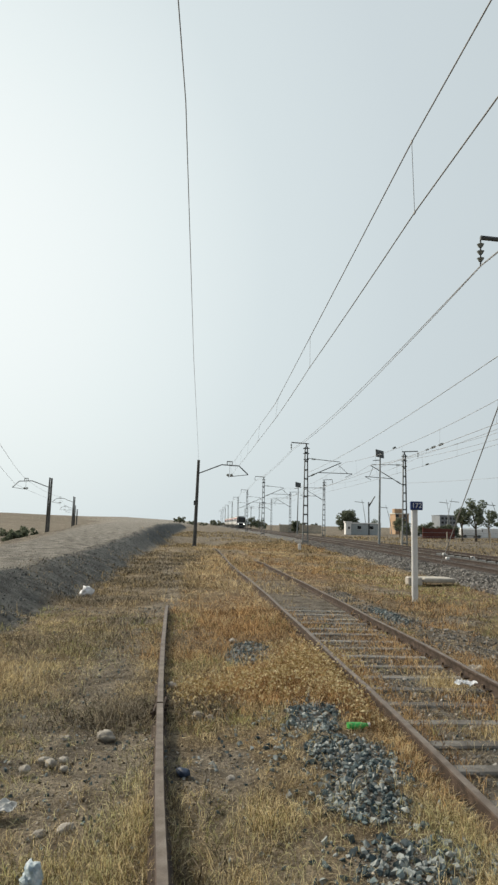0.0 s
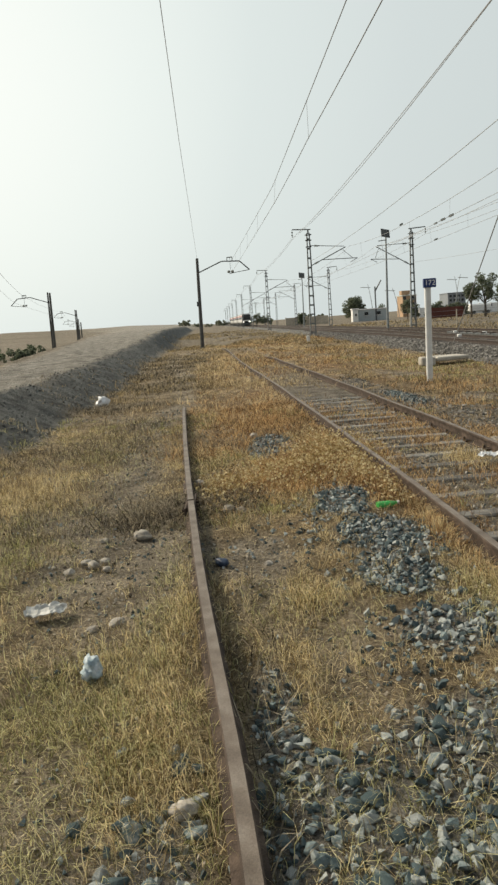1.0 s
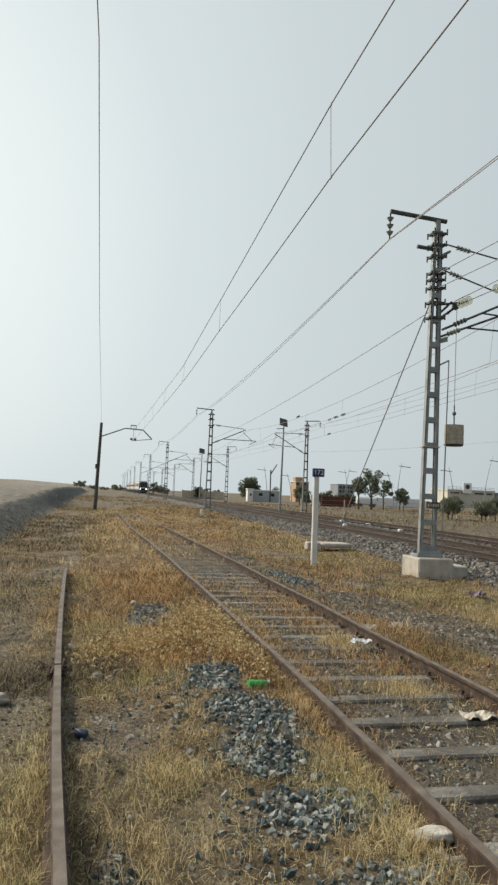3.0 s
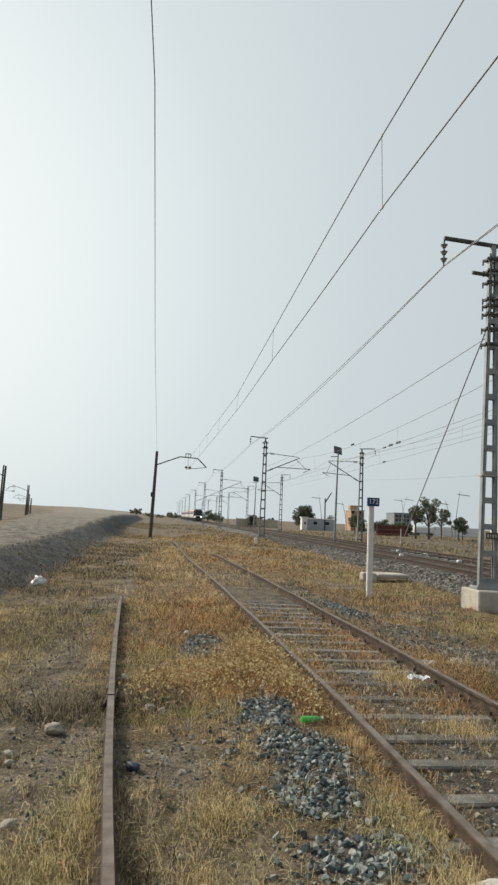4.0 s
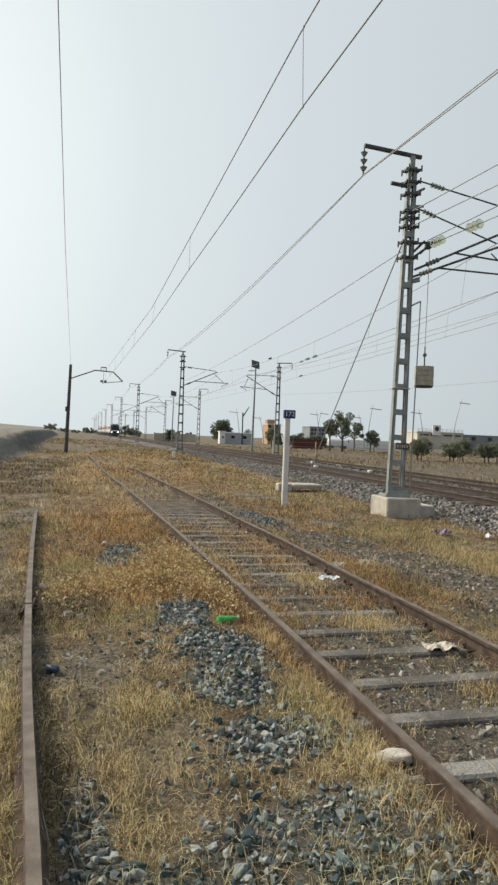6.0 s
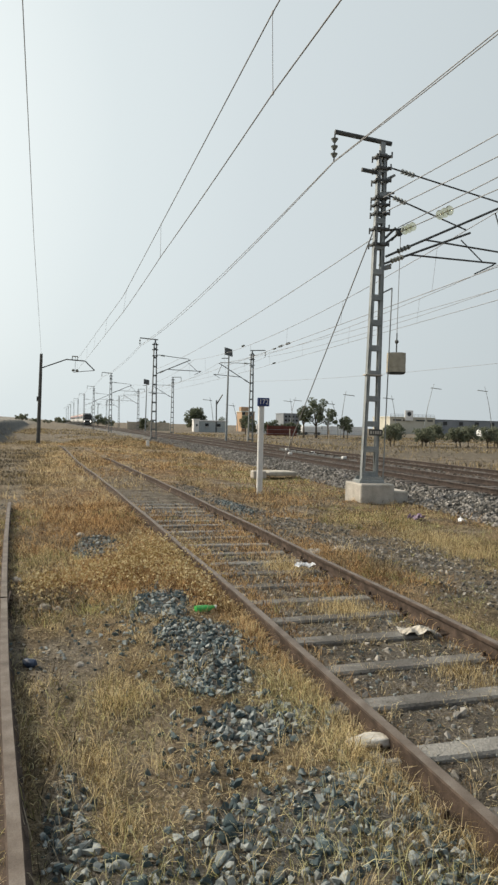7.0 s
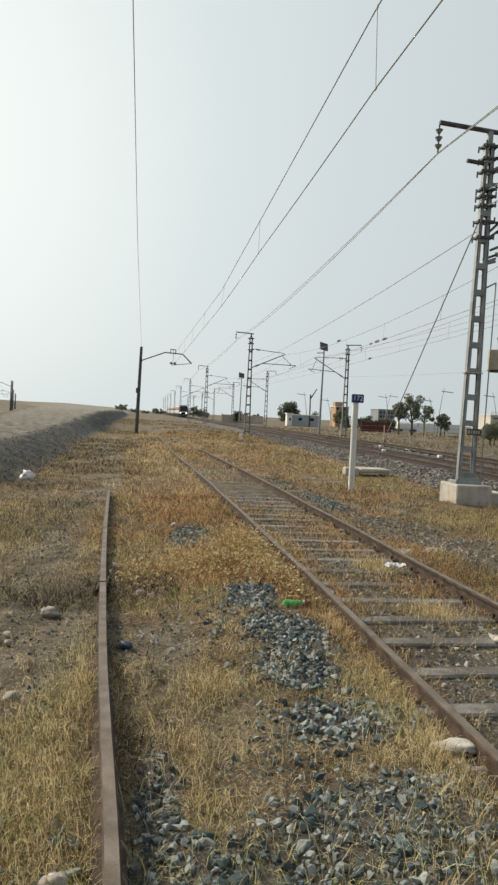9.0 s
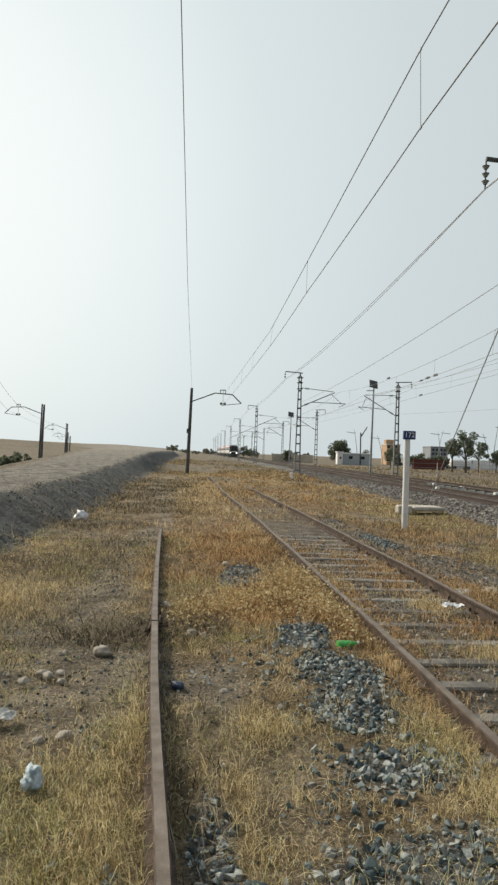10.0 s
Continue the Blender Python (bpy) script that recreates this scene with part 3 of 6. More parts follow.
def mast(x, y, z0, top, side, detail, lean=0.0):
    """A battened steel mast. side: which way the feeder arm points (-1 left); the cantilever points the other way."""
    m = thing("catenary_mast", "grey galvanised lattice catenary mast on a concrete footing" if detail else "distant grey lattice catenary mast beside the main line",
              "catenary mast", "main line masts", (x, y, z0))
    m.matrix_basis = pose(x, y, z0, 0, lean, 0)
    h = top - z0
    w0, w1, dp = (0.40, 0.19, 0.12) if detail else (0.5, 0.25, 0.22)
    steel = M_GALV if detail else M_FARSTEEL
    body_top = h - 0.28
    for s in (-1, 1):
        bm = bmesh.new()
        for off, wd, ty in ((0, 0.022, dp), (0.04, 0.07, 0.02), (0.04, 0.07, -0.02)):
            n0 = len(bm.verts)
            if ty > 0.1:
                add_box(bm, (0, 0, 0), (wd, dp, 1.0))
            else:
                add_box(bm, (-s * 0.035, math.copysign(dp / 2 - 0.01, ty), 0), (wd, 0.02, 1.0))
        for v in bm.verts:
            u = v.co.z + 0.5
            v.co.z = u * body_top
            v.co.x += s * (w0 * (1 - u) + w1 * u) / 2
        part("leg", bm, steel, m)
    nb = 13 if detail else 11
    for i in range(nb):
        u = (i + 0.35) / nb
        w = w0 * (1 - u) + w1 * u
        if detail:
            for s in (-1, 1):
                part("batten", box((0, s * (dp / 2 + 0.006), u * body_top), (w + 0.0, 0.012, 0.13), 0.003), steel, m)
        else:
            part("batten", box((0, 0, u * body_top), (w, dp, 0.13)), steel, m)
    cols = ((0.955, 0.27), (0.92, 0.24), (0.885, 0.26), (0.835, 0.25), (0.815, 0.25), (0.79, 0.26), (0.745, 0.27), (0.70, 0.28)) if detail else ((0.95, 0.42), (0.90, 0.4), (0.84, 0.36))
    for u, w in cols:
        bm = bmesh.new()
        for s in (-1, 1):
            add_box(bm, (0, s * (dp / 2 + 0.04), u * h), (w + 0.10, 0.04, 0.06), None, 0.008)
            add_box(bm, (s * (w / 2 + 0.02), 0, u * h), (0.035, dp + 0.14, 0.06), None, 0.008)
        if detail:
            for s in (-1, 1):
                for t in (-1, 1):
                    add_tube(bm, (s * (w / 2 + 0.02), t * 0.2, u * h - 0.07), (s * (w / 2 + 0.02), t * 0.2, u * h + 0.07), 0.018, None, 6)
        part("collar", bm, M_DARK, m, "dark clamped collar")
    part("post_head", box((0.0, 0, h - 0.17), (0.12, 0.1, 0.34), 0.01), steel, m)
    arm_end = side * (1.2 if detail else 1.28)
    arm = part("feeder_arm", tube((-side * 0.22, 0, h - 0.02), (arm_end, 0, h + 0.06), 0.055 if detail else 0.045, None, 8), M_DARK, m, "dark tubular arm")
    end = disc_string(arm, (arm_end, 0, h), 3 if detail else 2, 0.17 if detail else 0.22, 0.085, M_INS)
    return m, end


# near mast with its tensioning gear
m1, m1_ins = mast(6.88, 15.0, 0.44, 8.45, -1, True, 0.8)
part("base_shoe", box((0, 0, 0.04), (0.62, 0.4, 0.08), 0.01), M_GALV, m1)
for s in (-1, 1):
    bm = bmesh.new()
    v = [bm.verts.new(p) for p in ((-0.32, s * 0.16, 0.0), (0.32, s * 0.16, 0.0), (0.25, s * 0.16, 0.16), (-0.25, s * 0.16, 0.16))]
    v2 = [bm.verts.new(q.co + Vector((0, s * 0.015, 0))) for q in v]
    bm.faces.new(v)
    bm.faces.new(v2[::-1])
    for i in range(4):
        bm.faces.new((v[i], v2[i], v2[(i + 1) % 4], v[(i + 1) % 4]))
    bmesh.ops.recalc_face_normals(bm, faces=bm.faces)
    part("gusset", bm, M_GALV, m1)
plate = part("number_plate", box((0.06, -0.14, 1.2), (0.34, 0.012, 0.15), 0.004), M_POLE, m1, "small dark number plate")
for i, w in enumerate((0.05, 0.025, 0.05, 0.05, 0.05)):
    part("plate_mark", box((-0.06 + i * 0.06, -0.149, 1.2), (w * 0.75, 0.004, 0.07)), M_CONC, plate)
ring = part("clamp_ring", box((-0.01, 0, 2.55), (0.42, 0.18, 0.03), 0.004), M_CONC, m1, "pale clamp band")
part("short_bracket", tube((-0.5, 0, 7.3), (0.0, 0, 7.27), 0.05, None, 8), M_DARK, m1)
# guide rod for the weights, with its bracket
bm = tube((0.34, -0.05, 0.05), (0.37, -0.05, 4.62), 0.015, None, 8)
add_tube(bm, (0.37, -0.05, 4.62), (0.16, -0.02, 4.5), 0.018, None, 8)
part("guide_rod", bm, M_GALV, m1)
# tension wheel frame
bm = bmesh.new()
for a, b in (((0.1, 0, 5.72), (0.42, 0, 6.05)), ((0.1, 0, 5.95), (0.62, 0, 6.05)), ((0.1, 0, 5.6), (0.58, 0, 5.98)), ((0.32, 0, 5.75), (0.55, 0, 6.0))):
    add_tube(bm, a, b, 0.028, None, 6)
add_tube(bm, (0.52, -0.03, 5.95), (0.52, 0.03, 5.95), 0.085, None, 16)
part("wheel_bracket", bm, M_DARK, m1)

weight = thing("balance_weight", "stacked round concrete balance weights hanging on a wire beside the mast", "weight", "", (7.5, 15.0, 3.15))
for i in range(4):
    part("weight_disc", tube((0, 0, -0.07 + 0.115 * i), (0, 0, 0.04 + 0.115 * i), 0.225 - 0.003 * (i % 2), None, 24), M_WEIGHT, weight)
part("base_ring", tube((0, 0, -0.11), (0, 0, -0.07), 0.2, 0.225, 24), M_DARK, weight, "dark steel base ring")
bm = tube((0, 0, 0.38), (0, 0, 0.62), 0.016, None, 6)
bmesh.ops.create_uvsphere(bm, u_segments=8, v_segments=6, radius=0.05, matrix=Matrix.Translation((0, 0, 0.66)))
add_tube(bm, (0, 0, 0.68), (0.0, 0, 0.86), 0.014, None, 6)
part("hook", bm, M_DARK, weight)
wire("suspension_wire", [(0, 0, 0.86), (0.02, 0, 3.3)], 0.008, M_WIRE, weight)

footing = thing("mast_footing", "pale concrete footing block under the catenary mast", "footing", "", (6.85, 14.9, 0))
part("block", box((0.06, 0.12, 0.16), (0.84, 0.95, 0.58), 0.025), M_CONC, footing)
part("plinth", box((0.72, 0.2, 0.02), (0.46, 0.7, 0.5), 0.03), M_CONC, footing, "lower worn concrete step")

# guy wire of the near mast
guy = thing("guy_wire", "dark taut guy wire from the mast head to the ground", "guy wire")
wire("strand", [(6.85, 15.05, 6.4), (7.6, 24.5, 0.05)], 0.016, M_WIRE, guy)


def cantilever(name, root, lo, hi, mess, contact, label, r=0.03):
    """Stay tube, bracket tube, registration tube, steady arm and their insulators. root x, y and heights on the mast."""
    c = thing(name, label, "cantilever", "cantilevers")
    x0, y0 = root
    mx, my, mz = mess
    cx_, cy_, cz = contact
    d = 1 if mx > x0 else -1
    part("bracket_tube", tube((x0, y0, lo), (mx, my, mz), r), M_DARK, c)
    part("stay_tube", tube((x0, y0, hi), (mx - 0.12 * d, my, mz + 0.06), r * 0.7), M_DARK, c)
    k = 0.32
    a = Vector((x0, y0, lo)).lerp(Vector((mx, my, mz)), k)
    part("registration_tube", tube(a, (cx_ + 0.5 * d, cy_, cz + 0.33), r * 0.8), M_DARK, c)
    part("steady_arm", tube((cx_ + 0.45 * d, cy_, cz + 0.3), (cx_ - 0.1 * d, cy_, cz + 0.02), r * 0.6), M_DARK, c)
    part("diagonal", tube((mx - 0.25 * d, my, mz - 0.2), (cx_ + 0.1 * d, cy_, cz + 0.35), r * 0.55), M_DARK, c)
    for z_, to in ((lo, Vector((mx, my, mz))), (hi, Vector((mx, my, mz)))):
        s = Vector((x0, y0, z_))
        u = (to - s).normalized()
        bm = bmesh.new()
        for i in range(4):
            add_tube(bm, s + u * (0.35 + 0.09 * i), s + u * (0.41 + 0.09 * i), r * 2.3, r * 1.5, 10)
        part("insulator", bm, M_INS, c, "ribbed grey insulator")
    return c


cant_lb = "dark tubular cantilever holding the overhead wires"
cantilever("cantilever", (7.08, 14.85), 5.75, 7.82, (10.2, 14.85, 7.25), (10.2, 14.85, 5.75), cant_lb, 0.028)
cantilever("cantilever", (7.08, 15.2), 5.62, 7.36, (9.5, 15.2, 6.62), (9.75, 15.2, 5.6), cant_lb, 0.028)
for z_, s_ in ((7.72, 0.28), (7.3, 0.06), (5.62, 0.2), (5.55, 0.12)):
    part("root_bracket", tube((0.08, 0.0, z_ - 0.44 - s_ * 0.6), (0.34, 0.0, z_ - 0.44), 0.04, 0.03, 8), M_GALV, m1, "pale galvanised bracket")

LEFT_ROW = [(6.78, 57.6)] + [(6.78 + float(shift(q)) * 0.95, q) for q in (100, 140, 180, 220, 260, 300, 340, 380)]
RIGHT_ROW = [(16.6, 63)] + [(16.6 + float(shift(q)), q) for q in (105, 147, 189, 231, 273, 315)]
left_ins, right_ins = [], []
for (x, y) in LEFT_ROW:
    _, e = mast(x, y, 0.2, 8.72, -1, False)
    left_ins.append((x + e[0], y, 0.2 + e[2]))
    if y < 200:
        cantilever("cantilever", (x + 0.12, y), 5.85, 7.45, (x + 3.0, y, 7.15), (x + 3.45, y, 5.9), cant_lb, 0.038)
for (x, y) in RIGHT_ROW:
    _, e = mast(x, y, 0.1, 8.85, 1, False)
    right_ins.append((x + e[0], y, 0.1 + e[2]))
    if y < 200:
        cantilever("cantilever", (x - 0.12, y), 5.7, 7.6, (x - 3.2, y, 7.5), (x - 3.2, y, 6.1), cant_lb, 0.038)


def overhead(label, mess, cont, r, drop=6.0, dsag=0.55, y_from=-40, y_to=120):
    """Messenger and contact wire through the supports, with droppers."""
    o = thing("overhead_line", label, "overhead line", "overhead lines")
    wire("messenger_wire", mess, r, M_WIRE, o, dsag)
    wire("contact_wire", cont, r, M_WIRE, o, 0.02)

    def at_y(pts, y, sag):
        for a, b in zip(pts, pts[1:]):
            if a[1] <= y <= b[1]:
                u = (y - a[1]) / (b[1] - a[1])
                q = Vector(a).lerp(Vector(b), u)
                q.z -= sag * 4 * u * (1 - u)
                return q
        return None
    y = y_from
    while y < y_to:
        a, b = at_y(mess, y, dsag), at_y(cont, y, 0.02)
        if a and b:
            part("dropper", tube(a, b, r * 0.45, None, 5), M_WIRE, o)
            part("clip", box(b, (0.018, 0.06, 0.035), 0.004), M_WIRE, o)
            part("clip", box(a, (0.018, 0.06, 0.035), 0.004), M_WIRE, o)
        y += drop
    return o


# siding line: the fitted places of two of its droppers give spacing and heights
overhead("overhead wires above the siding with thin droppers", [(3.6, -25, 6.75), (2.2, 7.8, 6.50), (1.98, 16.1, 6.34), (1.82, 25.6, 6.36), (0.5, 67, 7.5)],
         [(3.8, -25, 5.6), (2.23, 7.8, 5.59), (1.98, 16.1, 5.59), (1.76, 24.2, 5.6), (0.52, 67, 6.5)], 0.009, 8.3, 0.0, -8.8, 66)
for cx, r0, z1, z2, row, lb in ((A_X, 0.0105, 7.2, 5.75, LEFT_ROW, "main line overhead wires with thin droppers"), (B_X - 0.4, 0.0105, 7.45, 6.0, RIGHT_ROW, "second main line overhead wires with thin droppers")):
    ys = [-27, 15] + [q for _, q in row]
    overhead(lb, [(cx + float(shift(q)), q, z1) for q in ys], [(cx + float(shift(q)) + 0.15 * (-1) ** i, q, z2) for i, q in enumerate(ys)], r0, 7.0, 0.75, -24, 110)

# feeder wires on the arms
feeder = thing("feeder_wires", "twin feeder wires hung from the mast arms", "wires")
f_near = (6.99 + m1_ins[0], 15.0, 0.46 + m1_ins[2])
wire("wire", [(8.2, -30, 8.0), f_near] + left_ins, 0.0105, M_WIRE, feeder, 0.35)
wire("wire", [(8.22, -30, 7.97), (f_near[0], f_near[1], f_near[2] - 0.02)] + [(a + 0.12, b, c) for a, b, c in left_ins], 0.0105, M_WIRE, feeder, 0.42)
feeder2 = thing("feeder_wires", "feeder wire along the far row of masts", "wires")
wire("wire", [(18.3, 20, 8.3)] + right_ins, 0.012, M_WIRE, feeder2, 0.5)
wire("wire", [(18.2, -22, 8.2), (18.3, 20, 8.3)], 0.012, M_WIRE, feeder2, 0.5)

# anchored wires of the near mast, with glass disc insulators
anchor = thing("anchor_wires", "anchored tension wires with pale glass disc insulators", "wires")
for a, b, s in (((7.45, 15.0, 6.5), (10.0, -20, 7.1), 0.15), ((7.5, 15.0, 6.4), (10.3, -20, 5.9), 0.1)):
    w_ = wire("tension_wire", [a, b], 0.0105, M_WIRE, anchor, s)
u = (Vector((10.3, -20, 5.9)) - Vector((7.5, 15.0, 6.4))).normalized()
for start in (0.2, 1.6):
    c0 = Vector((7.5, 15.0, 6.395)) + u * start - Vector((0, 0, 0.011 * start))
    for i in range(3):
        part("glass_disc", tube(c0 + u * 0.17 * i, c0 + u * (0.17 * i + 0.03), 0.105, 0.085, 16), M_GLASSDISC, anchor, "pale glass insulator disc")
for a, b in (((6.95, 15, 7.1), (12.5, -20, 8.6)), ((6.95, 15, 6.75), (13.0, -20, 7.9))):
    wire("stay_wire", [a, b], 0.0105, M_WIRE, anchor, 0.15)
# long spans far on the other side
span = thing("crossing_wires", "thin line wires crossing high over the main tracks", "wires")
for a, b in (((6.9, 15, 6.25), (6.8, 57.6, 6.2)), ((22, 20, 5.2), (16.6, 63, 5.9)), ((15.5, 5, 7.0), (13.4, 63, 7.4))):
    wire("wire", [a, b], 0.010, M_WIRE, span, 0.3)

# section insulators strung on the main line wires
for x, y, z in ((10.2, 32.0, 5.76), (10.2, 33.2, 5.76), (13.4, 45.0, 6.02), (13.4, 45.0, 7.0), (10.2, 41.0, 6.6)):
    s_ = thing("section_insulator", "dark sausage-shaped insulator strung on an overhead wire", "insulator", "section insulators", (x, y, z))
    bm = bmesh.new()
    for i in range(5):
        add_tube(bm, (0, -0.28 + 0.11 * i, 0), (0, -0.21 + 0.11 * i, 0), 0.055, 0.04, 10)
    part("ribs", bm, M_INS, s_)
    part("rod", tube((0, -0.4, 0), (0, 0.4, 0), 0.018, None, 6), M_DARK, s_)


# ---- poles ----
def text_mesh(name, body, size, material, parent, m, label=""):
    cu = bpy.data.curves.new(name, "FONT")
    cu.body, cu.size, cu.align_x, cu.align_y, cu.extrude = body, size, "CENTER", "CENTER", 0.002
    tmp = bpy.data.objects.new(name, cu)
    me = bpy.data.meshes.new_from_object(tmp)
    bpy.data.objects.remove(tmp)
    ob = link_mesh(name, me, None, parent, label)
    me.materials.clear()
    me.materials.append(material)
    ob.matrix_basis = m
    return ob


km = thing("kilometre_post", "white kilometre post with a blue number plate reading 172", "marker post", "", (4.68, 16.72, 0))
bm = box((0, 0, 1.12), (0.14, 0.10, 2.24), 0.02)
part("post", bm, M_WHITE, km, "white painted concrete post")
pl = part("plate", box((0.04, -0.03, 2.33), (0.30, 0.09, 0.21), 0.012), M_BLUE, km, "blue enamel plate")
text_mesh("numerals", "172", 0.17, M_LETTER, pl, pose(0.04, -0.078, 2.33, 90, 0, 0))

kerb = thing("concrete_blocks", "pale concrete cable-channel blocks beside the ballast", "concrete block", "", (5.9, 21.6, 0))
part("block", box((0.1, 0, 0.13), (0.45, 0.4, 0.26), 0.03), M_CONC, kerb)
part("slab", box((0.86, 0.35, 0.17), (1.05, 0.9, 0.13), 0.03, Matrix.Rotation(radians(6), 3, "Z")), M_CONC, kerb)

stub = thing("marker_stub", "short white marker stub in the grass", "marker post", "", (5.45, 49.7, 0))
part("post", box((0, 0, 0.22), (0.22, 0.18, 0.5), 0.03), M_WHITE, stub)


def curved_arm_pole(x, y, z0, top, d, name="catenary_pole", far=False, lean=0.0):
    """A dark pole with a bent tubular bracket and a wire fitting hung below it. d: the side of the bracket."""
    p = thing(name, "dark catenary pole with bent tubular bracket " + ("across the road" if far else "beside the siding"), "catenary pole", "catenary poles", (x, y, z0))
    h = top - z0
    part("pole", tube((0, 0, -0.2), (lean * h, 0, h), 0.19, 0.13, 10), M_POLE, p)
    if far:
        part("twin_pole", tube((-0.35, 0.3, -0.2), (-0.35 + lean * h, 0.3, h + 0.1), 0.13, 0.1, 8), M_POLE, p)
    b = bmesh.new()
    pts = [(lean * h * 0.85, 0, h - 1.35), (d * 2.45, 0, h - 0.42), (d * 4.15, 0, h - 0.5), (d * 5.05, 0, h - 1.35)]
    for q, w in zip(pts, pts[1:]):
        add_tube(b, q, w, 0.055, None, 8)
    add_tube(b, pts[-1], (d * 3.1, 0, h - 1.6), 0.03, None, 6)
    br = part("bracket", b, M_DARK, p)
    b = bmesh.new()
    add_tube(b, (d * 2.95, 0, h - 0.1), (d * 3.5, 0, h - 0.1), 0.05, None, 8)
    add_tube(b, (d * 2.98, 0, h - 0.1), (d * 2.98, 0, h - 0.45), 0.04, None, 6)
    add_tube(b, (d * 3.47, 0, h - 0.1), (d * 3.47, 0, h - 0.45), 0.04, None, 6)
    add_tube(b, (d * 3.25, 0, h - 0.1), (d * 3.25, 0, h - 1.3), 0.02, None, 6)
    for k_ in (-1, 1):
        bmesh.ops.create_uvsphere(b, u_segments=8, v_segments=6, radius=0.16, matrix=Matrix.Translation((d * 3.25 + k_ * 0.17, 0, h - 1.42)) @ Matrix.Diagonal((1, 1, 0.8, 1)))
    part("suspension", b, M_INS, br)
    part("number_tag", box((-0.03, -0.2, h * 0.5), (0.3, 0.02, 0.45)), M_POLE, p)
    part("foot_mound", box((0, 0, 0.02), (0.6, 0.5, 0.24), 0.08), M_POLE, p)
    return p


curved_arm_pole(-2.88, 67, -0.5, 7.95, 1, lean=0.02)
for x, y, z0, top in ((-23.6, 93, -0.7, 7.35), (-35.2, 161, -0.8, 7.2), (-49.4, 228, -0.8, 6.6), (-64, 300, -0.8, 6.6)):
    curved_arm_pole(x, y, z0, top, -1, far=True, lean=0.02)
lw = thing("single_wire", "single thin wire running along the road to the pole", "wires")
wire("wire", [(-0.25, -30, 7.75), (-0.67, 8.86, 7.6), (-1.23, 23.7, 7.6), (-2.7, 67, 7.85)], 0.0075, M_WIRE, lw)
lw2 = thing("far_wires", "overhead wires of the line across the road", "wires")
wire("wire", [(-9, 20, 6.2), (-28.2, 93, 6.4), (-39.5, 161, 6.2), (-53, 228, 5.6), (-68, 300, 5.6)], 0.014, M_WIRE, lw2, 0.15)
wire("wire", [(-9, 20, 7.6), (-27, 93, 7.2), (-38.5, 161, 7.1), (-52, 228, 6.4), (-67, 300, 6.4)], 0.014, M_WIRE, lw2, 0.4)


def floodlight(x, y, z0, top, size):
    f = thing("flood_light", "tall grey pole with a square solar panel on top", "street lamp", "flood lights", (x, y, z0))
    h = top - z0
    part("pole", tube((0, 0, -0.1), (0.1, 0, h), 0.11, 0.06, 8), M_GALV, f)
    part("panel", box((0.05, -0.05, h + 0.05), (size, 0.06, size * 0.95), 0.01, Euler((radians(-25), radians(10), radians(15))).to_matrix()), M_DARK, f, "dark square panel")
    part("bracket", tube((-0.55, 0, h - 0.55), (0.08, 0, h - 0.5), 0.035, None, 6), M_DARK, f)


floodlight(13.55, 60, 0.1, 8.2, 0.8)
floodlight(11.5 + 0.1, 110, 0.2, 8.2, 0.95)


# ---- litter ----
M_BAGWHITE = mat("white_plastic_film", ((0.58, 0.59, 0.60), (0.72, 0.73, 0.74), (0.82, 0.82, 0.82)), 0.5, 0, 8, 50, 0.3)
M_BAGBLUE = mat("bluish_plastic_film", ((0.24, 0.33, 0.37), (0.38, 0.45, 0.48), (0.58, 0.60, 0.60)), 0.45, 0, 14, 60, 0.4)
M_PALEBAG = mat("milky_plastic_film", ((0.44, 0.42, 0.37), (0.56, 0.54, 0.49), (0.66, 0.64, 0.60)), 0.5, 0, 8, 50, 0.4)
def crumple(bm, amt, seed):
    for v in bm.verts:
        v.co += Vector(noise.noise_vector(v.co * 9 + Vector((seed, 0, 0)))) * amt
    return bm


def sheet(name, at, sx, sy, material, label, category, seed, rz=0.0, up=0.05):
    bm = bmesh.new()
    bmesh.ops.create_grid(bm, x_segments=14, y_segments=10, size=0.5, matrix=Matrix.Diagonal((sx, sy, 1, 1)))
    for v in bm.verts:
        q = Vector(noise.noise_vector(v.co * 7 + Vector((seed, 0, 0))))
        q2 = noise.noise(v.co * 26 + Vector((seed, 1, 0)))
        v.co += Vector((q.x * 0.05, q.y * 0.05, abs(q.z) * up * 1.3 + abs(q2) * up * 0.8))
    bmesh.ops.solidify(bm, geom=bm.faces[:], thickness=0.004)
    ob = part(name, bm, material)
    ob.matrix_basis = pose(*at, 0, 0, rz)
    return tagged(ob, label, category)


sheet("crumpled_paper", (2.86, 5.22, 0.03), 0.30, 0.19, M_PAPER, "crumpled pale paper lying between the siding rails", "litter", 3, -8)
sheet("plastic_scrap", (2.74, 7.66, 0.08), 0.2, 0.17, M_BAGWHITE, "small white plastic scrap against the rail", "litter", 12, 30, 0.08)
sheet("plastic_scrap", (-1.31, 4.36, 0.04), 0.22, 0.14, M_PLASTIC, "pale blue-white plastic scrap in the grass", "litter", 14, 10, 0.05)


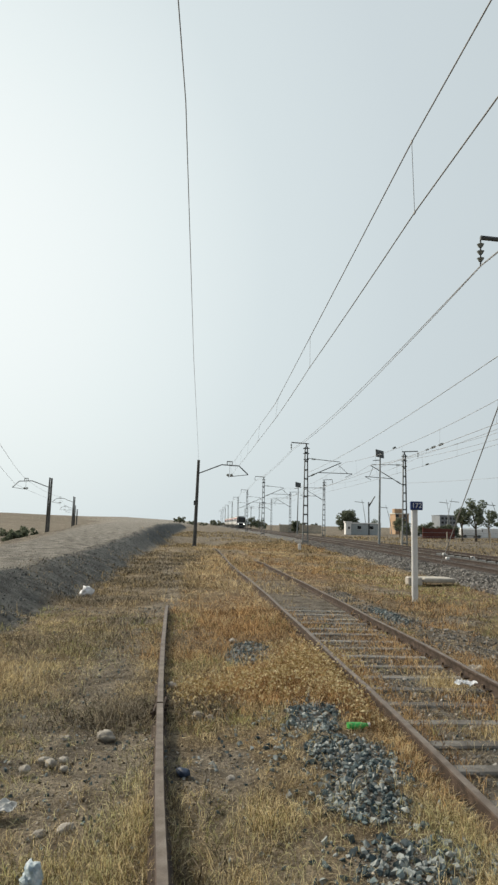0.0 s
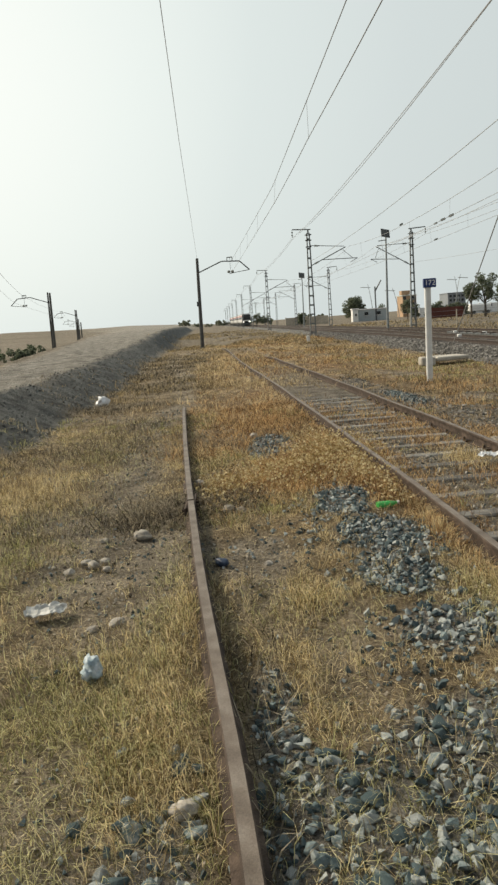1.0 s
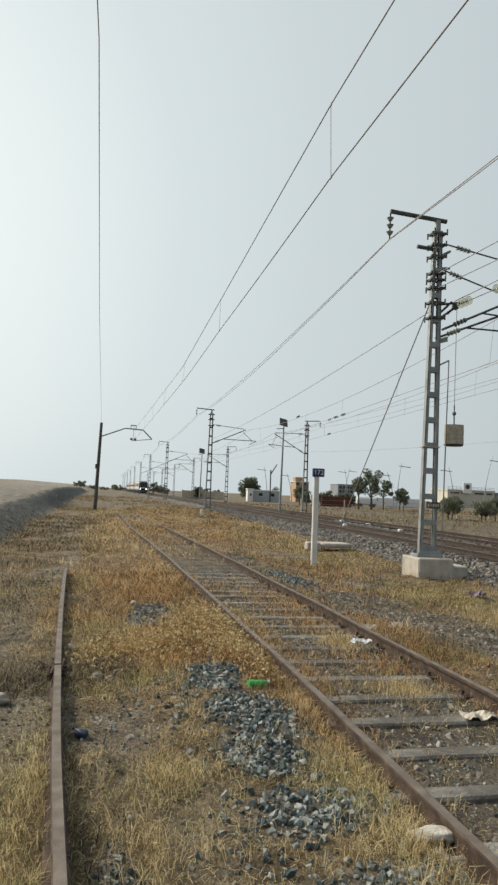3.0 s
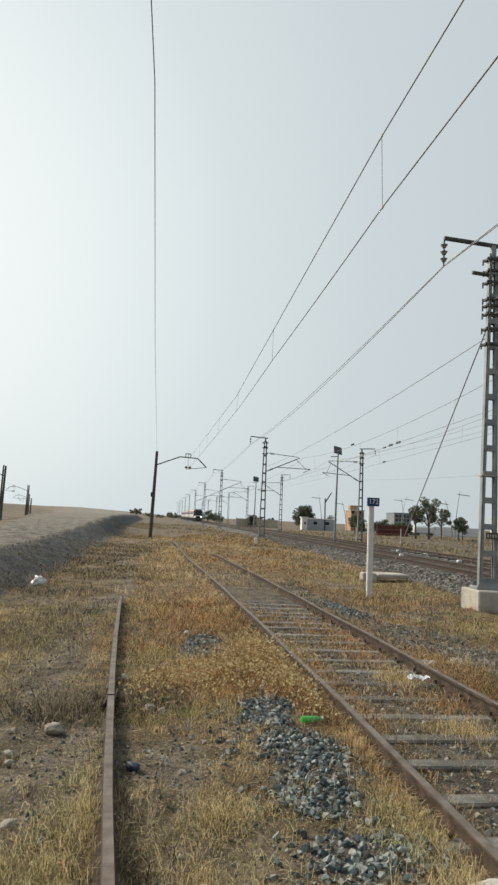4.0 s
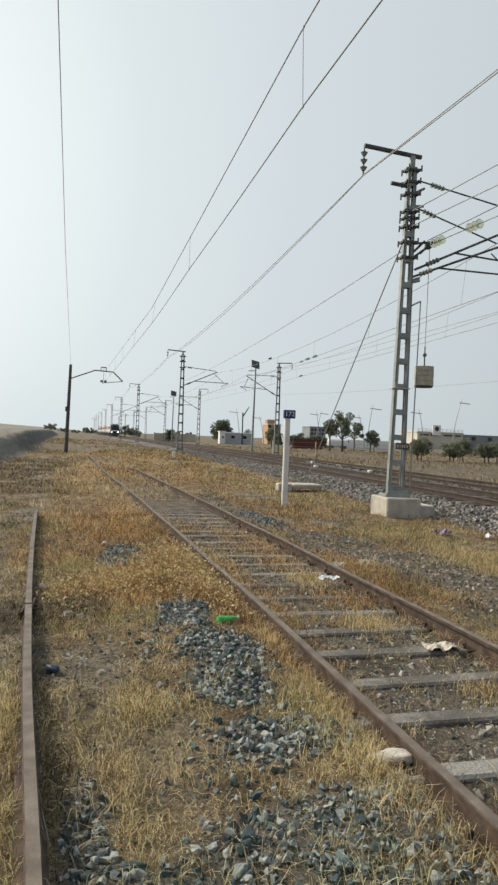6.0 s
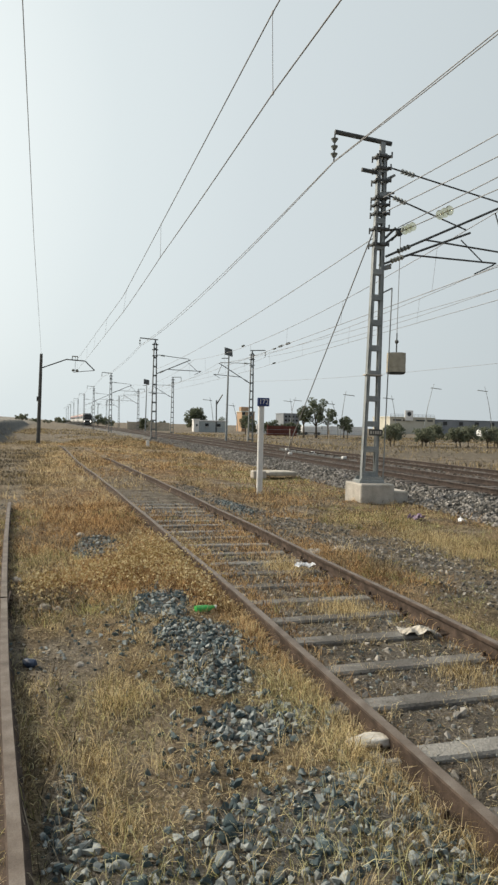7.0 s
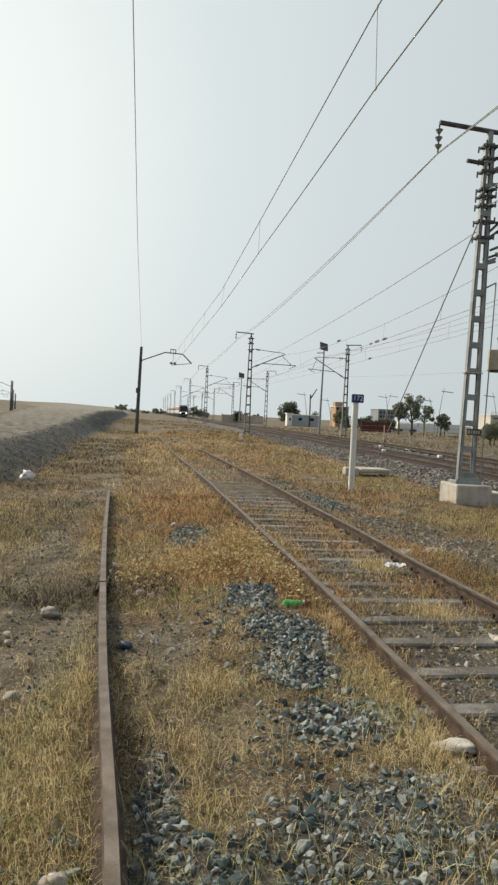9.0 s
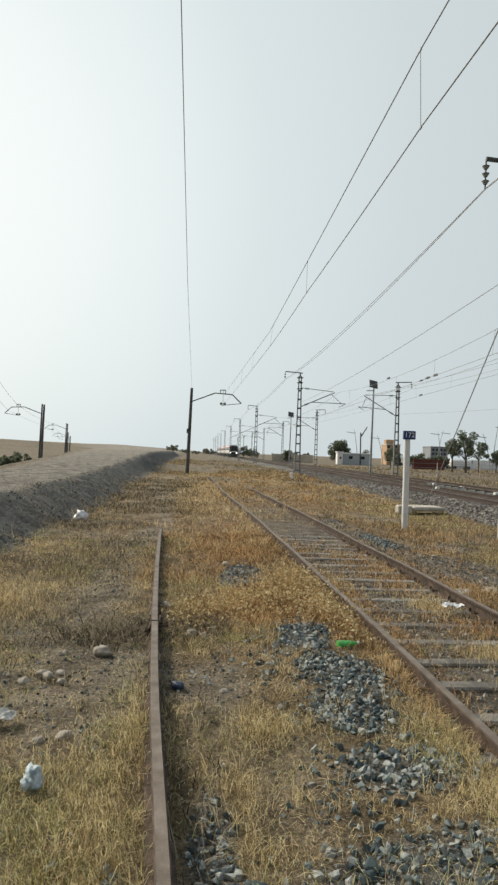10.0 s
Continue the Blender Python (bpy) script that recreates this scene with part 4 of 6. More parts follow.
def lump(name, at, s, material, label, category, seed, rz=0, amt=0.12):
    bm = bmesh.new()
    bmesh.ops.create_icosphere(bm, subdivisions=3, radius=0.5)
    for v in bm.verts:
        v.co *= 1 + amt * noise.noise(v.co * 3 + Vector((seed, 0, 0)))
        v.co += Vector(noise.noise_vector(v.co * 6 + Vector((seed, 3, 0)))) * amt * 0.35
        v.co = Vector((v.co.x * s[0], v.co.y * s[1], v.co.z * s[2]))
    ob = part(name, bm, material, smooth=True)
    ob.matrix_basis = pose(*at, 0, 0, rz)
    return tagged(ob, label, category)


lump("plastic_sack", (1.64, 3.41, 0.06), (0.30, 0.125, 0.06), M_PALEBAG, "flattened whitish plastic sack beside the siding rail", "litter", 2, -3, 0.25)
lump("plastic_bag", (-3.2, 16.6, float(height(-3.2, 16.6)) + 0.1), (0.28, 0.2, 0.24), M_BAGWHITE, "torn white plastic bag on the bank's foot", "litter", 8, 20, 0.5)
lump("carrier_bag", (-0.86, 3.53, 0.07), (0.09, 0.14, 0.12), M_BAGBLUE, "crumpled blue-and-white plastic bag in the dry grass", "litter", 5, 20, 0.55)
sheet("purple_wrapper", (6.42, 11.85, float(height(6.42, 11.85)) + 0.03), 0.3, 0.2, mat("purple_film", ((0.14, 0.09, 0.16), (0.32, 0.25, 0.33)), 0.5, 0, 9, 50, 0.2), "crumpled purple wrapper in the weeds", "litter", 17, 30, 0.12)
sheet("plastic_scrap", (7.25, 11.6, float(height(7.25, 11.6)) + 0.03), 0.16, 0.12, M_BAGWHITE, "white plastic scrap at the foot of the ballast", "litter", 18, 70, 0.08)
lump("blue_bag", (-0.22, 5.04, 0.04), (0.085, 0.12, 0.06), mat("navy_plastic", ((0.015, 0.025, 0.05), (0.03, 0.05, 0.09)), 0.5, 0, 9, 50, 0.2), "small dark blue plastic bag", "litter", 9, 40, 0.3)
for i, (x, y, s) in enumerate(((3.24, 8.7, 0.2), (3.62, 8.75, 0.24), (3.42, 8.95, 0.14), (-0.9, 5.86, 0.15), (-1.22, 5.84, 0.08), (-0.84, 4.16, 0.11), (-1.2, 5.25, 0.10), (-1.12, 5.33, 0.08), (-1.27, 5.33, 0.08), (-1.35, 5.12, 0.09), (-1.08, 5.15, 0.07), (-0.33, 2.5, 0.10), (-0.98, 4.1, 0.08), (-0.17, 6.5, 0.14), (-0.06, 6.42, 0.11), (0.12, 5.0, 0.07), (-0.5, 7.7, 0.12), (0.2, 10.6, 0.13), (-0.42, 2.06, 0.15), (-0.37, 1.88, 0.13), (-0.2, 2.06, 0.09))):
    lump("pale_stone", (x, y, s * 0.2), (s, s * 0.8, s * 0.6), M_PALE, "pale rough stone lying in the grass", "stone", 20 + i, i * 50, 0.34)

bottle = thing("green_bottle", "crushed translucent green plastic bottle among weeds", "bottle", "", (1.16, 6.0, 0.1), 15)
bm = tube((-0.04, 0, 0), (0.06, 0, 0), 0.032, None, 14)
add_tube(bm, (0.06, 0, 0), (0.12, 0, 0), 0.034, 0.016, 14)
add_tube(bm, (0.12, 0, 0), (0.145, 0, 0), 0.015, None, 10)
bmesh.ops.subdivide_edges(bm, edges=bm.edges[:], cuts=1)
crumple(bm, 0.012, 4)
part("body", bm, M_GREEN, bottle)
part("cap", tube((0.145, 0, 0), (0.165, 0, 0), 0.019, None, 10), M_WHITE, bottle, "white screw cap")


# ---- train ----
M_TRAIN = mat("white_carriage_paint", ((0.55, 0.54, 0.52), (0.66, 0.65, 0.63)), 0.45, 0, 2, 30, 0, spec=0.5)
M_RED = mat("red_stripe", ((0.38, 0.05, 0.04), (0.45, 0.07, 0.05)), 0.5, 0, 2, 30, 0)
M_WIN = mat("dark_window", ((0.015, 0.018, 0.02), (0.03, 0.034, 0.036)), 0.2, 0, 2, 30, 0, spec=0.6)
M_LAMP = bpy.data.materials.new("lit_headlight")
M_LAMP.use_nodes = True
M_LAMP.node_tree.nodes["Principled BSDF"].inputs["Emission Color"].default_value = (1, 0.95, 0.85, 1)
M_LAMP.node_tree.nodes["Principled BSDF"].inputs["Emission Strength"].default_value = 6.0
TRAIN_Y = 225.0
heading = math.degrees(math.atan(0.029))
train = thing("passenger_train", "white passenger train with red stripe, dark cab and lit headlights", "train", "", (A_X + float(shift(TRAIN_Y)), TRAIN_Y, A_Z), heading)
L = 22.0
for i in range(6):
    y0 = i * (L + 0.6)
    bm = box((0, y0 + L / 2, 2.35), (2.85, L, 2.75), 0.35)
    c = part("power_car" if i == 0 else "carriage", bm, M_TRAIN, train, "white end car" if i == 0 else "white carriage with a red roof-line stripe")
    for s in (-1, 1):
        part("stripe", box((s * 1.435, y0 + L / 2, 3.2), (0.02, L - 1.2, 0.22)), M_RED, c)
        for j in range(9):
            part("window", box((s * 1.435, y0 + 2.4 + j * 2.15, 2.6), (0.02, 1.5, 0.75)), M_WIN, c)
    part("roof", box((0, y0 + L / 2, 3.8), (2.3, L - 0.8, 0.3), 0.1), M_GALV, c)
    for q in (3.2, L - 3.2):
        part("bogie", box((0, y0 + q, 0.45), (2.3, 3.0, 0.8), 0.1), M_DARK, c)
bm = box((0, -0.25, 2.35), (2.75, 0.7, 2.6), 0.3)
cab = part("cab_front", bm, M_WIN, train, "dark cab front")
part("windscreen", box((0, -0.61, 2.9), (2.1, 0.04, 0.95), 0.01), M_WIN, cab)
part("buffer_beam", box((0, -0.4, 0.75), (2.6, 0.8, 0.6), 0.08), M_DARK, cab)
part("nose_band", box((0, -0.62, 1.75), (2.3, 0.04, 0.3), 0.01), M_TRAIN, cab)
for s in (-1, 1):
    part("headlight", tube((s * 0.95, -0.6, 1.35), (s * 0.95, -0.66, 1.35), 0.16, None, 12), M_LAMP, cab, "lit round headlight")


# ---- far buildings and trees ----
def building(name, label, x0, x1, y, z1, depth, wall_m, openings, roof_m, parapet=0.25):
    b = thing(name, label, "building", "", ((x0 + x1) / 2, y, 0))
    w = x1 - x0
    part("wall", box((0, depth / 2, z1 / 2), (w, depth, z1), 0.05), wall_m, b)
    part("roof", box((0, depth / 2, z1 + parapet / 2 + 0.004), (w + 0.3, depth + 0.3, parapet), 0.05), roof_m, b)
    for (ox, oz, ow, oh) in openings:
        wd = part("window", box((ox, -0.03, oz), (ow, 0.14, oh), 0.02), M_WIN, b)
        part("sill", box((ox, -0.1, oz - oh / 2 - 0.06), (ow + 0.2, 0.25, 0.1)), roof_m, wd)
    return b


M_ORANGE = mat("orange_render", ((0.37, 0.245, 0.155), (0.47, 0.33, 0.215)), 0.9, 0, 0.4, 5, 0)
M_CREAM = mat("cream_render", ((0.50, 0.48, 0.40), (0.60, 0.58, 0.50)), 0.9, 0, 0.3, 5, 0)
M_GREYW = mat("grey_cladding", ((0.20, 0.22, 0.24), (0.26, 0.28, 0.30)), 0.7, 0, 0.3, 5, 0)
M_WALLW = mat("whitewashed_wall", ((0.72, 0.72, 0.70), (0.82, 0.82, 0.80)), 0.9, 0, 0.5, 5, 0)
M_BEIGE = mat("beige_block_wall", ((0.42, 0.37, 0.29), (0.54, 0.48, 0.39)), 0.9, 0, 0.5, 5, 0)
M_BRICKRED = mat("red_brown_wall", ((0.10, 0.035, 0.03), (0.16, 0.06, 0.045)), 0.9, 0, 0.5, 5, 0)

ob_ = building("apartment_house", "three-storey orange rendered house with a stepped roof", 44.9, 48.5, 180, 5.3, 6, M_ORANGE,
               [(-1.3, 1.4 + k * 1.75, 0.8, 0.9) for k in range(3)] + [(0.9, 1.4 + k * 1.75, 0.8, 0.9) for k in range(3)], M_CREAM)
part("stair_tower", box((-0.6, 2.5, 6.2), (2.2, 2.5, 1.1), 0.05), M_ORANGE, ob_)
building("office_block", "grey flat-roofed block with bands of windows", 78.8, 85.2, 250, 6.5, 10, M_GREYW,
         [(-2.2 + k * 1.45, z, 0.9, 0.8) for k in range(4) for z in (2.4, 4.0, 5.5)], M_GREYW)
cb = building("showroom", "cream flat-roofed showroom with a square sign over its front", 108.5, 126, 220, 5.6, 14, M_CREAM,
              [(-6, 4.9, 3.2, 0.5), (-2.5, 4.9, 2.6, 0.5), (3.0, 4.9, 3.6, 0.5), (6.8, 4.9, 2.2, 0.5)], M_CREAM, 0.5)
sg = part("sign_panel", box((-1.8, -0.6, 6.6), (3.1, 0.4, 3.6), 0.05), M_WALLW, cb, "white square sign with a dark round mark")
part("sign_mark", tube((-1.8, -0.78, 7.1), (-1.8, -0.85, 7.1), 0.8, None, 20), M_WIN, sg)
bm = bmesh.new()
for k in range(12):
    add_tube(bm, (-8.5 + k * 1.55, 0.1, 6.1), (-8.5 + k * 1.55, 0.1, 7.0), 0.05, None, 5)
for zz in (6.5, 7.0):
    add_tube(bm, (-8.6, 0.1, zz), (8.6, 0.1, zz), 0.05, None, 5)
part("roof_railing", bm, M_GREYW, cb)
building("warehouse", "long low grey warehouse with small windows", 126.6, 190, 222, 5.3, 20, M_GREYW,
         [(-27 + k * 6.5, 4.2, 1.6, 1.3) for k in range(9)], M_GREYW)
building("shed", "long grey-blue shed with a low roof", 27.7, 34.2, 150, 2.4, 5, mat("pale_blue_cladding", ((0.36, 0.40, 0.41), (0.46, 0.50, 0.51)), 0.7, 0, 0.3, 5, 0), [(-1.5, 1.6, 0.8, 0.7), (1.2, 1.6, 0.8, 0.7)], M_WALLW)
building("kiosk", "small whitewashed hut beside the shed", 26.3, 27.5, 149, 2.6, 2, M_WALLW, [(0.1, 1.5, 0.35, 0.5)], M_WALLW)
for nm, lb, x0, x1, y_, z_, m_ in (("boundary_wall", "low beige block wall along the line", 12.8, 22.6, 160, 1.9, M_BEIGE),
                                   ("red_fence", "dark red-brown sheet fence behind the tracks", 34.3, 39.8, 118, 1.75, M_BRICKRED),
                                   ("white_wall", "long low white wall behind the trees", 41, 67, 150, 2.0, M_WALLW)):
    w_ = thing(nm, lb, "wall", "", ((x0 + x1) / 2, y_, 0))
    n_ = max(2, int((x1 - x0) / 2.4))
    for k in range(n_):
        ww = (x1 - x0) / n_
        part("panel", box((-(x1 - x0) / 2 + (k + 0.5) * ww, 0, z_ / 2), (ww - 0.12, 0.2, z_), 0.03), m_, w_)
        part("pier", box((-(x1 - x0) / 2 + k * ww, 0, z_ / 2 + 0.08), (0.24, 0.3, z_ + 0.16), 0.02), m_, w_)


def leaf_cloud(centres, radii, n, size, rng):
    """Small leaf quads scattered through several clumps."""
    which = rng.integers(0, len(centres), n)
    d = rng.normal(size=(n, 3))
    d /= np.linalg.norm(d, axis=1)[:, None]
    p = centres[which] + d * (radii[which] * rng.random(n) ** 0.45)[:, None] * np.array([1, 1, 0.8])
    a = rng.normal(size=(n, 3))
    b = np.cross(a, rng.normal(size=(n, 3)))
    a /= np.linalg.norm(a, axis=1)[:, None]
    b /= np.linalg.norm(b, axis=1)[:, None]
    s = size * (0.6 + 0.8 * rng.random(n))[:, None]
    v = np.stack([p - a * s, p + b * s * 0.55, p + a * s, p - b * s * 0.55], 1).reshape(-1, 3)
    return v, np.arange(n * 4).reshape(n, 4)


def tree(x, y, h, spread, trunk_h, seed, leaf_m, label, n=1500, group="trees", name="tree", size=0.16, clumps=9, puff=1.0):
    rng = np.random.default_rng(seed)
    t = thing(name, label, "tree", group, (x, y, float(height(x, y)) - 0.05))
    bm = bmesh.new()
    th = h * trunk_h
    r0 = max(0.06, h * 0.025)
    bend = Vector((rng.uniform(-0.3, 0.3), rng.uniform(-0.2, 0.2), 0)) * h * 0.12
    top = Vector((0, 0, th)) + bend
    mid = Vector((0, 0, th * 0.5)) + bend * 0.2
    add_tube(bm, (0, 0, -0.2), mid, r0 * 1.3, r0, 7)
    add_tube(bm, mid, top, r0, r0 * 0.75, 7)
    cs, rs = [], []
    for k in range(clumps):
        ang = 2.4 * k + rng.uniform(-0.4, 0.4)
        rr = spread * (0.25 + 0.6 * rng.random())
        zz = th + (h - th) * (0.12 + 0.72 * (k + rng.random()) / clumps)
        rr *= 1.0 - 0.45 * max(0, (zz - th) / (h - th) - 0.5) * 2
        c = Vector((math.cos(ang) * rr, math.sin(ang) * rr, zz)) + bend
        add_tube(bm, top.lerp(mid, rng.random() * 0.5), c, r0 * 0.42, r0 * 0.12, 5)
        cs.append(c)
        rs.append((h - th) * rng.uniform(0.15, 0.30) * puff)
    part("trunk", bm, M_BARK, t)
    v, f = leaf_cloud(np.array([list(c) for c in cs]), np.array(rs), n, size, rng)
    from_arrays("crown", v, f, leaf_m, t)
    return t


EU = "tall thin-crowned tree with bare lower trunk beyond the tracks"
tree(36.9, 100, 6.5, 1.9, 0.34, 1, M_LEAF, EU, 1700, clumps=15, size=0.15, puff=0.8)
tree(35.2, 101, 5.2, 1.2, 0.45, 2, M_LEAF, EU, 900)
tree(40.8, 105, 5.0, 2.4, 0.46, 3, M_LEAF, EU, 1200, clumps=12, size=0.15, puff=0.8)
tree(43.5, 105, 3.9, 1.0, 0.35, 4, M_LEAF, EU, 700)
tree(44.6, 106, 3.3, 0.8, 0.3, 5, M_LEAF, EU, 500)
OL = "low grey-green olive-like tree in a row"
for k in range(13):
    tree(30.2 + 1.45 * k + 0.5 * math.sin(k * 3.7), 61 + 1.6 * math.sin(k * 2.1) + 0.25 * k, 2.2 + 0.3 * math.sin(k * 1.9), 1.2, 0.3, 30 + k, M_LEAF2, OL, 1900, "row of olive trees", size=0.085, clumps=22, puff=0.95)
tree(30.4, 170, 6.2, 3.2, 0.12, 50, M_LEAF, "dense dark round-crowned tree by the shed", 5000, clumps=28, size=0.22)
tree(34.8, 160, 3.6, 1.2, 0.25, 51, M_LEAF, "small dark tree by the shed", 700)
for k, (x, y, hh, sp) in enumerate(((8.9, 232, 4.2, 2.2), (12.0, 236, 3.6, 2.4), (18.5, 165, 2.6, 1.3), (21.5, 168, 2.4, 1.5), (16.0, 158, 3.0, 1.0))):
    tree(x, y, hh, sp, 0.15, 60 + k, M_LEAF, "dark bushy tree along the line", 900, "bushes along the line", size=0.2)
for k, (x, hh) in enumerate(((35.2, 2.6), (36.6, 3.0), (38.2, 2.5), (39.8, 2.7), (41.0, 2.3), (32.5, 2.8))):
    tree(x, 122, hh, 1.1, 0.12, 80 + k, M_LEAF, "dark green bush behind the sheet fence", 900, "bushes behind the fence", name="bush", size=0.16)
tree(32.0, 125, 4.0, 1.0, 0.3, 95, M_LEAF, "small dark tree beside the orange house", 900)
for k in range(12):
    x = -36 + k * 6 + 3 * math.sin(k * 5)
    tree(x, 520 + 30 * math.sin(k * 3.3), 3.6 + 1.2 * math.sin(k * 1.7), 4.0, 0.05, 120 + k, M_LEAF2, "low distant scrub on the horizon", 500, "distant scrub", name="bush", size=0.5, clumps=10)


for k, (x, y, hh, sp) in enumerate(((-17.5, 62, 1.3, 1.3), (-20.5, 66, 1.5, 1.6), (-24, 70, 1.2, 1.5), (-27, 78, 1.6, 1.8), (-15.5, 52, 0.9, 0.9))):
    tree(x, y, hh, sp, 0.1, 160 + k, M_LEAF, "low dark bush in the ditch beyond the road", 700, "bushes in the ditch", name="bush", size=0.12, clumps=10)


def street_lamp(x, y, h, bend, group="street lamps"):
    s = thing("street_lamp", "slender leaning street lamp with a crosswise lantern", "street lamp", group, (x, y, 0))
    b = bmesh.new()
    prev = Vector((0, 0, 0))
    for i in range(1, 9):
        u = i / 8
        q = Vector((bend * u ** 1.8, 0, h * u))
        add_tube(b, prev, q, 0.10 - 0.06 * (u - 0.125), 0.10 - 0.06 * u, 6)
        prev = q
    part("pole", b, M_GALV, s)
    sgn = 1 if bend > 0 else -1
    part("lantern", box((bend * 0.88 + 0.7 * sgn, 0, h * 0.915), (2.3, 0.35, 0.12), 0.05, Euler((0, radians(5), 0)).to_matrix()), M_GALV, s)
    return s


for x, h, b_ in ((48.6, 6.7, -1.4), (49.1, 8.6, 0.9), (60.6, 8.2, -1.3), (66.4, 10.7, 1.9), (81.5, 10.6, -2.0), (94.0, 10.6, 2.0)):
    street_lamp(x, 120, h, b_)
for x, h, b_ in ((53.0, 8.6, -1.0), (52.0, 8.9, 1.4), (39.0, 7.0, -1.4), (33.0, 8.2, -1.0)):
    street_lamp(x, 160, h, b_)
cr_ = thing("bent_lamp_post", "dark bent lamp post behind the shed", "street lamp", "", (31.6, 150, 0))
bm = tube((0, 0, 0), (-0.1, 0, 7.2), 0.16, 0.14, 6)
add_tube(bm, (-0.1, 0, 6.2), (1.3, 0, 8.5), 0.16, 0.12, 6)
part("post", bm, M_DARK, cr_)

# wire fence posts beyond the main line
fence = thing("wire_fence", "thin pale fence posts with wire beyond the main line", "fence")
for k in range(15):
    part("fence_post", box((16.0 + k * 4.8, 62 + k * 1.8, 0.7), (0.09, 0.09, 1.6), 0.02), M_BEIGE, fence)
for z_ in (0.5, 1.0, 1.4):
    wire("fence_wire", [(16.0, 62, z_), (16 + 29 * 2.4, 62 + 29 * 0.9, z_)], 0.012, M_WIRE, fence)

# parked vans far off
def van(x, y, rz, m_):
    v = thing("van", "white van parked beyond the trees", "van", "parked vans", (x, y, 0.05), rz)
    part("body", box((0, 0, 1.15), (4.4, 1.8, 1.5), 0.25), m_, v)
    part("windscreen", box((1.9, 0, 1.5), (0.75, 1.6, 0.55), 0.1), M_WIN, v)
    for sx in (-1.4, 1.4):
        for sy in (-0.8, 0.8):
            part("wheel", tube((sx, sy - 0.12, 0.33), (sx, sy + 0.12, 0.33), 0.33, None, 14), M_DARK, v)


van(83, 124, 10, M_WALLW)
van(91, 126, 170, M_WALLW)
van(47.5, 132, 5, M_WALLW)


# ---- stones ----
def stone_mesh(seed):
    rng = np.random.default_rng(seed)
    bm = bmesh.new()
    for _ in range(11):
        p = rng.normal(size=3)
        p /= np.linalg.norm(p)
        bm.verts.new(p * (0.5 * rng.uniform(0.8, 1.1)) * np.array([1.0, 0.78, 0.6]))
    r = bmesh.ops.convex_hull(bm, input=bm.verts[:])
    bmesh.ops.delete(bm, geom=[e for e in r["geom_interior"] if isinstance(e, bmesh.types.BMVert)], context="VERTS")
    bmesh.ops.bevel(bm, geom=bm.edges[:], offset=0.045, segments=1, affect="EDGES")
    bmesh.ops.triangulate(bm, faces=bm.faces[:])
    me = bpy.data.meshes.new("stone")
    bm.to_mesh(me)
    bm.free()
    me.materials.append(M_STONE)
    return me


def hull_arrays(seed):
    rng = np.random.default_rng(seed)
    bm = bmesh.new()
    for _ in range(9):
        p = rng.normal(size=3)
        p /= np.linalg.norm(p)
        bm.verts.new(p * 0.5 * np.array([1.0, 0.8, 0.65]))
    r = bmesh.ops.convex_hull(bm, input=bm.verts[:])
    bmesh.ops.triangulate(bm, faces=bm.faces[:])
    bm.verts.index_update()
    v = np.array([list(q.co) for q in bm.verts])
    f = np.array([[w.index for w in q.verts] for q in bm.faces])
    bm.free()
    return v, f


def scatter(name, xy, size, material, parent=None, seed=0, sink=0.25, zfun=height):
    """Many small stones joined into one mesh."""
    rng = np.random.default_rng(seed)
    kinds = [hull_arrays(900 + i) for i in range(8)]
    vs, fs, base = [], [], 0
    z = zfun(xy[:, 0], xy[:, 1])
    for i in range(8):
        sel = np.arange(i, len(xy), 8)
        kv, kf = kinds[i]
        n = len(sel)
        q = rng.normal(size=(n, 4))
        q /= np.linalg.norm(q, axis=1)[:, None]
        w, a, b, c = q.T
        R = np.stack([1 - 2 * (b * b + c * c), 2 * (a * b - c * w), 2 * (a * c + b * w), 2 * (a * b + c * w), 1 - 2 * (a * a + c * c), 2 * (b * c - a * w),
                      2 * (a * c - b * w), 2 * (b * c + a * w), 1 - 2 * (a * a + b * b)], -1).reshape(n, 3, 3)
        pv = np.einsum("nij,kj->nki", R, kv) * size[sel][:, None, None]
        pv += np.stack([xy[sel, 0], xy[sel, 1], z[sel] + size[sel] * (0.5 - sink) * 0.6], -1)[:, None, :]
        vs.append(pv.reshape(-1, 3))
        fs.append((kf[None] + (np.arange(n) * len(kv))[:, None, None]).reshape(-1, 3) + base)
        base += n * len(kv)
    ob = from_arrays(name, np.concatenate(vs), np.concatenate(fs), material, parent)
    return ob


rng = np.random.default_rng(21)
# joined gravel in the ragged patches
cand = np.stack([rng.uniform(-1.0, 3.8, 95000), rng.uniform(0.8, 15.5, 95000)], -1)
g = gravel_mask(cand[:, 0], cand[:, 1])
strip = np.exp(-((cand[:, 0] - np.interp(cand[:, 1], [2, 4, 6.5], [0.9, 0.9, 0.72])) / 0.42) ** 2) * (1 - smooth(6.4, 7.4, cand[:, 1]))
g = np.maximum(g, 0.3 * strip * smooth(0.3, 0.7, vnoise(cand[:, 0], cand[:, 1], 2.6, 93)))
near = np.interp(cand[:, 1], [1, 2.6, 3.6, 15], [0.4, 0.45, 0.72, 0.5])
cand = cand[rng.random(len(cand)) < g * near * 1.2]
keep_off = (np.abs(cand[:, 0] - np.interp(cand[:, 1], [p[1] for p in LOOSE], [p[0] for p in LOOSE])) > 0.06) & (np.abs(np.abs(cand[:, 0] - lerp_table(SIDING, cand[:, 1])) - 0.75) > 0.07)
cand = cand[keep_off]
sz = 0.02 + 0.055 * rng.random(len(cand)) ** 1.8
gravel = scatter("gravel", cand, sz, M_STONES, seed=4)
